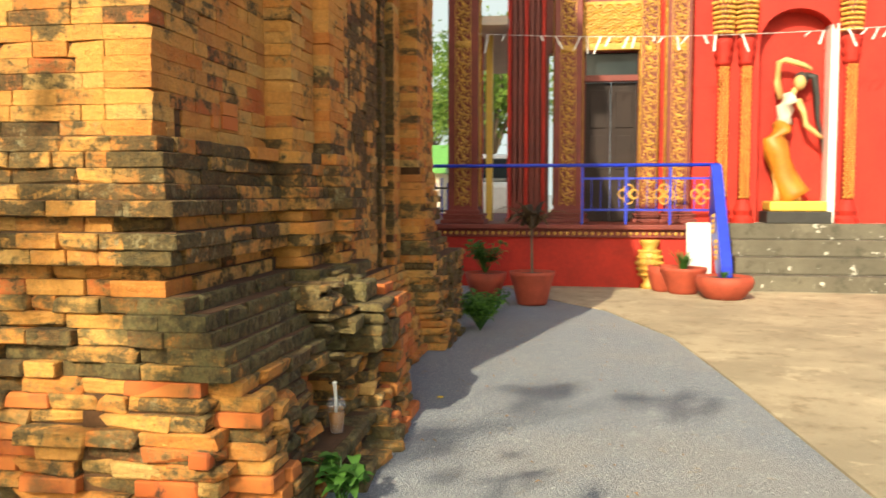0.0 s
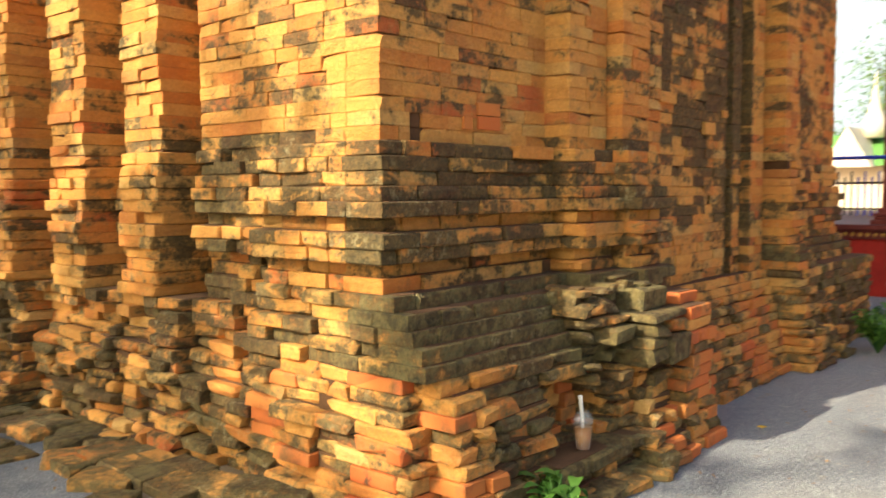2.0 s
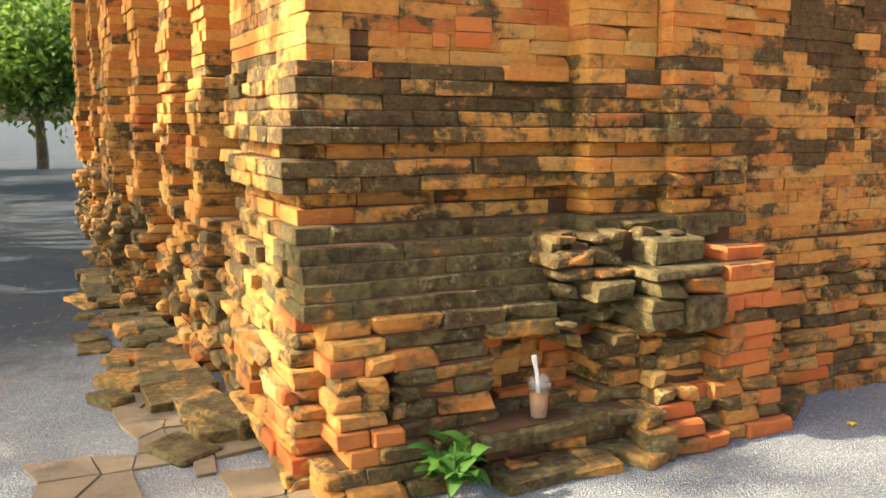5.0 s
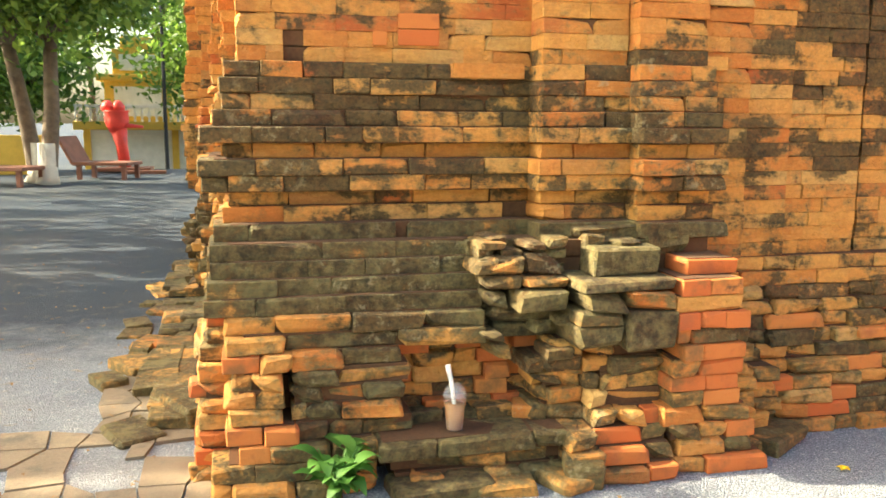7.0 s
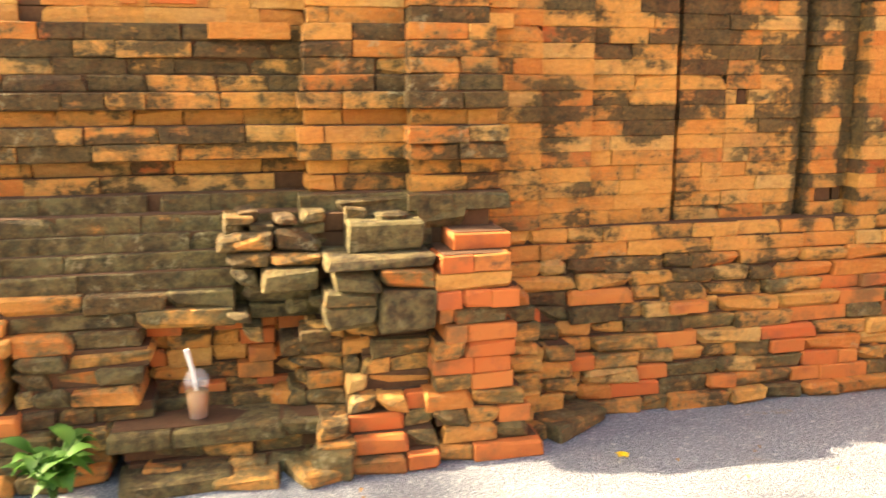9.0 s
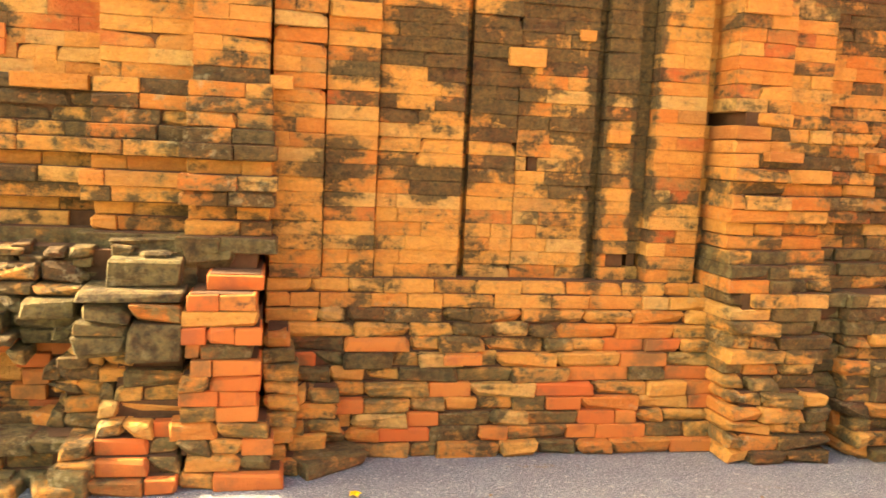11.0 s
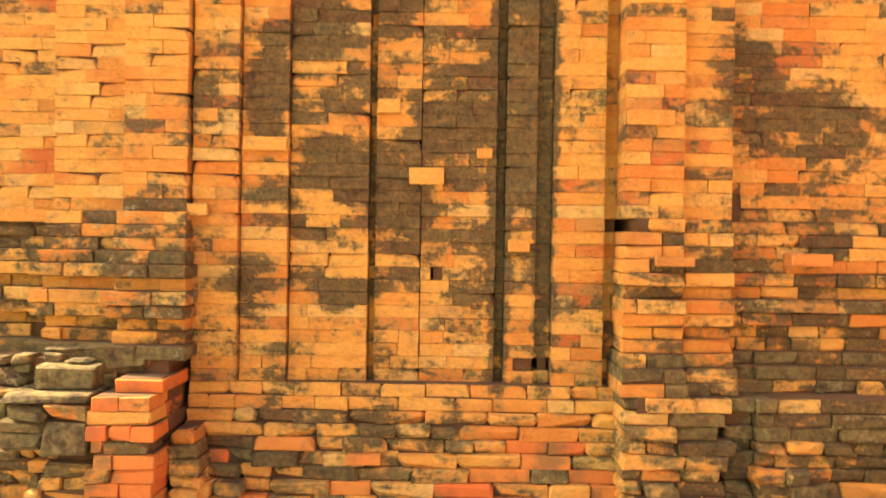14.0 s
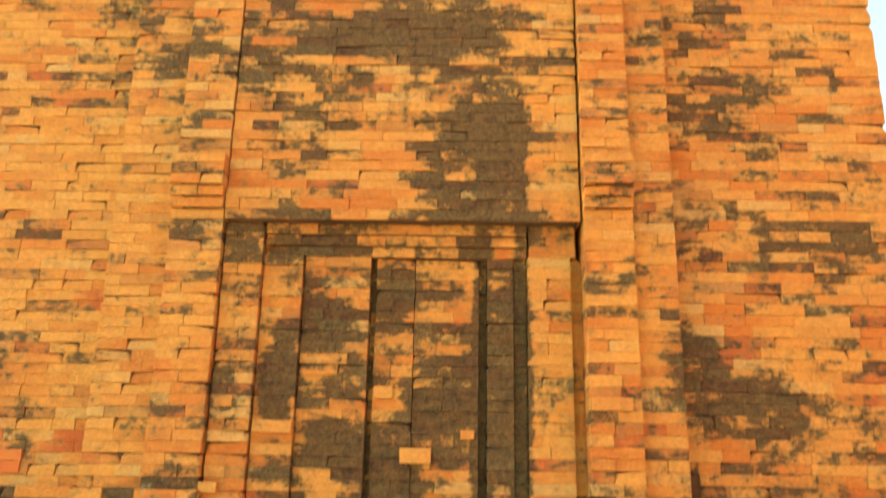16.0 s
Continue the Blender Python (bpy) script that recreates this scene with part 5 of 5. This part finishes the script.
# beyond the temple
for i, (x, y, h) in enumerate(((45, 8.1, 9.2), (24.5, 2.8, 6.6), (27, 3.3, 7.0), (48, 13.5, 5.0), (52, 17, 4.6))):
    tree(x, y, -0.5, h, 2.8 if i == 0 else 1.8, 60 + i, 6000, "sunlit green tree behind the temple", leaf=0.2, gap=0.36)

# ---- across the yard: yellow house, red sculpture, benches ----
house = empty("yellow_house", pose(-1.6, 32, -0.85), "yellow and white two-storey house with a balustrade", "house")
part("wall", boxed(-1.9, 1.9, 0, 5, 0, 1.75, bevel=0.01), M_WHITE, house, "white ground-floor wall")
balcony = part("balcony", boxed(-2.1, 2.1, -0.8, 5, 1.7, 2.0, bevel=0.02), M_YELLOW, house, "yellow balcony slab")
part("wall", boxed(-1.2, 1.2, 0.6, 5, 2.0, 3.5, bevel=0.01), M_YELLOW, house)
part("panel", boxed(-0.85, 0.85, 0.56, 0.62, 2.2, 3.3, bevel=0.01), M_WHITE, house)
part("cornice", boxed(-1.45, 1.45, 0.4, 5, 3.5, 3.75, bevel=0.03), M_YELLOW, house)
part("wall", boxed(-0.9, 0.9, 0.8, 4.5, 3.75, 4.7, bevel=0.01), M_YELLOW, house)
part("panel", boxed(-0.65, 0.65, 0.76, 0.82, 3.9, 4.5, bevel=0.01), M_WHITE, house)
part("cornice", boxed(-0.6, 0.6, 0.8, 4.5, 4.7, 5.15, bevel=0.05), M_YELLOW, house)
part("pilaster", boxed(1.2, 1.45, -0.05, 0.1, 0, 1.7), M_YELLOW, house)
part("pilaster", boxed(-1.9, -1.65, -0.05, 0.1, 0, 1.7), M_YELLOW, house)
part("door", boxed(-0.6, 1.1, -0.03, 0.02, 0.05, 1.5, bevel=0.01), M_WHITE, house, "white shutter door")
for i in range(17):
    part("baluster", lathe(bmesh.new(), [(0.05, 2.0), (0.03, 2.1), (0.065, 2.25), (0.03, 2.45), (0.05, 2.5)], 8, (-2.0 + 0.25 * i, -0.7, 0)), M_WHITE, balcony)
part("handrail", boxed(-2.1, 2.1, -0.8, -0.6, 2.5, 2.6, bevel=0.01), M_WHITE, balcony)
sc = empty("red_sculpture", pose(-0.45, 19.2, 0.1), "tall coral-red flower-shaped sculpture on a low wooden stage", "sculpture")
part("stalk", tube(bmesh.new(), [(0.05, 0, 0.02), (0.0, 0, 0.5), (-0.06, 0, 0.95)], [0.13, 0.13, 0.2], 12), M_SCULPT, sc, smooth=True)
part("bell", lathe(bmesh.new(), [(0.16, 0.8), (0.24, 0.95), (0.27, 1.1), (0.25, 1.25), (0.3, 1.3)], 16, (-0.08, 0, 0)), M_SCULPT, sc, smooth=True)
for dx in (-0.16, 0.06):
    part("petal", lathe(bmesh.new(), [(0.14, 1.28), (0.15, 1.4), (0.06, 1.52)], 10, (-0.1 + dx, 0, 0)), M_SCULPT, sc, smooth=True)
part("arm", tube(bmesh.new(), [(-0.1, -0.1, 0.96), (0.25, -0.1, 0.95), (0.5, -0.1, 0.93)], [0.06, 0.05, 0.03], 8), M_SCULPT, sc, smooth=True)
stage = empty("wooden_stage", pose(-0.25, 19.0, 0), "low brown wooden stage with a step", "stage")
part("deck", boxed(-0.7, 0.45, -0.3, 0.5, 0.04, 0.12, bevel=0.01), M_WOOD, stage)
part("step", boxed(-0.05, 0.8, -0.6, -0.3, 0.0, 0.07, bevel=0.01), M_WOOD, stage)


def lounger(x, y, turn):
    e = empty("wooden_bench", pose(x, y, 0, 0, 0, turn), "brown wooden reclining bench in the yard", "bench", "benches in the yard")
    part("seat", boxed(-0.4, 0.7, -0.4, 0.4, 0.28, 0.35, bevel=0.012), M_WOOD, e)
    bm = boxed(-0.03, 0.03, -0.4, 0.4, 0, 0.62, bevel=0.012)
    bmesh.ops.transform(bm, matrix=pose(-0.4, 0, 0.3, 0, -28, 0), verts=bm.verts)
    part("backrest", bm, M_WOOD, e)
    for dx in (-0.3, 0.6):
        for dy in (-0.33, 0.33):
            part("leg", boxed(dx - 0.04, dx + 0.04, dy - 0.04, dy + 0.04, 0, 0.28), M_WOOD, e)
    return e


lounger(-0.55, 16.9, -15)
lounger(-2.0, 15.2, -20)
# kerb wall and yellow shelter behind the benches
tagged(part("low_wall", boxed(-12, -1.9, 18.5, 18.8, 0, 0.85, bevel=0.02), M_YELLOW, None), "low yellow wall behind the trees", "wall", kind="structure")
pole = empty("lamp_pole", pose(0.1, 24, -0.4), "thin grey pole behind the yard", "pole")
part("shaft", tube(bmesh.new(), [(0, 0, 0), (0, 0, 7)], [0.06, 0.04], 8), M_IRON, pole)

# ---- beyond the temple: fence, spired hall, parked car ----
fence = empty("iron_fence", pose(13.2, 2.4, F), "dark iron fence with a blue gate on the temple terrace", "fence")
for i in range(18):
    part("bar", boxed(-0.012, 0.012, 0.09 * i - 0.012, 0.09 * i + 0.012, 0, 0.55 + 0.08 * (i % 2)), M_IRON if i > 6 else M_BLUE, fence)
for z in (0.08, 0.45):
    part("rail", boxed(-0.015, 0.015, -0.05, 1.6, z, z + 0.03), M_IRON, fence)
tagged(part("terrace", boxed(TX + 6, TX + 30, -7, 14, -0.1, 0.4), M_APRON, None), "pale terrace behind the temple", "terrace", kind="structure")
hall = empty("spired_hall", pose(34, 8.5, 0), "far hall with green and yellow tiled roof and a spire", "building")
part("wall", boxed(0.4, 5, -2.5, 6, -0.5, 2.1), M_CREAM, hall)
bm = bmesh.new()
v = [bm.verts.new(q) for q in ((0, -2.8, 2.0), (0, 6.3, 2.0), (5.4, 6.3, 2.0), (5.4, -2.8, 2.0), (2.4, -2.8, 3.3), (2.4, 6.3, 3.3))]
for f in ((0, 1, 5, 4), (2, 3, 4, 5), (0, 4, 3), (1, 2, 5), (0, 3, 2, 1)):
    bm.faces.new([v[i] for i in f])
roof = part("roof", bm, M_GREEN_ROOF, hall, "green tiled roof")
bm = bmesh.new()
v = [bm.verts.new(q) for q in ((-0.06, 0.9, 1.97), (-0.06, 6.3, 1.97), (1.2, 6.3, 2.68), (1.2, 0.9, 2.68), (0.1, 0.9, 1.97), (0.1, 6.3, 1.97), (1.3, 6.3, 2.6), (1.3, 0.9, 2.6))]
for f in ((0, 1, 2, 3), (4, 7, 6, 5), (0, 4, 5, 1), (2, 6, 7, 3), (0, 3, 7, 4), (1, 5, 6, 2)):
    bm.faces.new([v[i] for i in f])
part("eave_band", bm, M_YELLOW, roof, "yellow tiled eave")
bm = bmesh.new()
v = [bm.verts.new(q) for q in ((-0.6, -0.85, 1.95), (-0.6, 0.85, 1.95), (-0.6, 0, 3.45), (2.4, -0.85, 1.95), (2.4, 0.85, 1.95), (2.4, 0, 3.45))]
for f in ((0, 1, 2), (3, 5, 4), (0, 2, 5, 3), (1, 4, 5, 2), (0, 3, 4, 1)):
    bm.faces.new([v[i] for i in f])
part("gable", bm, M_CREAM, hall, "cream gable")
part("spire", lathe(bmesh.new(), [(0.42, 3.1), (0.45, 3.7), (0.3, 3.95), (0.2, 4.3), (0.09, 4.8), (0.02, 5.6)], 12, (1.6, -0.4, 0)), M_CREAM, hall, "pale pointed spire", smooth=True)
car = empty("parked_car", pose(18.0, 2.05, 0.4), "white and blue parked car behind the temple", "car")
part("body", boxed(-1.0, 1.0, -0.8, 0.8, 0.3, 1.0, bevel=0.12), M_WHITE, car)
part("cabin", boxed(-0.6, 0.8, -0.72, 0.72, 1.0, 1.6, bevel=0.15), M_WHITE, car)
part("windscreen", boxed(-0.66, -0.58, -0.6, 0.6, 1.08, 1.5, bevel=0.02), M_GLASS, car)
for dx in (-0.65, 0.65):
    for dy in (-0.75, 0.75):
        w = part("wheel", lathe(bmesh.new(), [(0.28, -0.09), (0.3, 0), (0.28, 0.09)], 16), M_BLACK, car)
        w.matrix_basis = pose(dx, dy, 0.3, 90)
        part("rim", lathe(bmesh.new(), [(0.16, -0.1), (0.17, 0.1)], 12), M_WHITE, w, "pale wheel rim")

# ---- loose bricks, then the masonry ----
def loose_brick(x, y, z, turn, length, height, depth, kind, material, label):
    best = min(LENGTHS, key=lambda q: abs(q - length))
    ob = new("loose_brick", brick_mesh(best, 12 + kind % 8, material))
    ob.matrix_world = pose(x, y, z, 0, 0, turn) @ Matrix.Diagonal((length / best, depth / 0.16, height / COURSE, 1))
    return tagged(ob, label, "brick", "loose bricks at the tower foot")


r8 = random.Random(88)
for i in range(16):
    y = 1.9 + 0.2 * i + r8.uniform(-.06, .06)
    x = 1.86 - 0.04 * (i % 5) - 0.07 * (y - 1.9) * 0.3 + r8.uniform(-.08, .05)
    loose_brick(x, y, -0.028, -90 + r8.uniform(-35, 35), r8.uniform(0.12, 0.32), r8.uniform(0.03, 0.075), r8.uniform(0.1, 0.2), i, M_BRICK_LOW if i % 3 else M_BRICK_DARK, "weathered loose brick lying at the tower's foot")
for x, y, turn, l, h in ((2.0, 2.05, -60, 0.34, 0.09), (1.93, 2.32, -75, 0.3, 0.07), (3.33, 1.10, 20, 0.15, 0.05), (3.335, 1.115, -15, 0.12, 0.105), (2.9, 1.13, 5, 0.32, 0.05), (4.2, 1.28, 30, 0.26, 0.06), (3.08, 1.12, -5, 0.2, 0.045)):
    loose_brick(x, y, -0.006, turn, l, h, 0.18, int(100 * x), M_BRICK_DARK if l > 0.3 or h > 0.1 else M_BRICK_LOW, "crusted loose block at the foot of the brick plinth")

for x, y, turn, l, h in ((2.87, 1.385, 4, 0.13, 0.04), (3.0, 1.40, -6, 0.12, 0.034), (3.12, 1.38, 3, 0.13, 0.046), (3.22, 1.35, -12, 0.1, 0.05)):
    loose_brick(x, y, 0.157, turn, l, h, 0.1, int(97 * x), M_BRICK_DARK if x < 3.1 else M_BRICK_FOOT, "small broken brick lying in the hollow of the plinth")

for w in (plinth, corner_wall, pilasters, pier, door_wall, east_wall, west_plinth, west_wall):
    w.build()
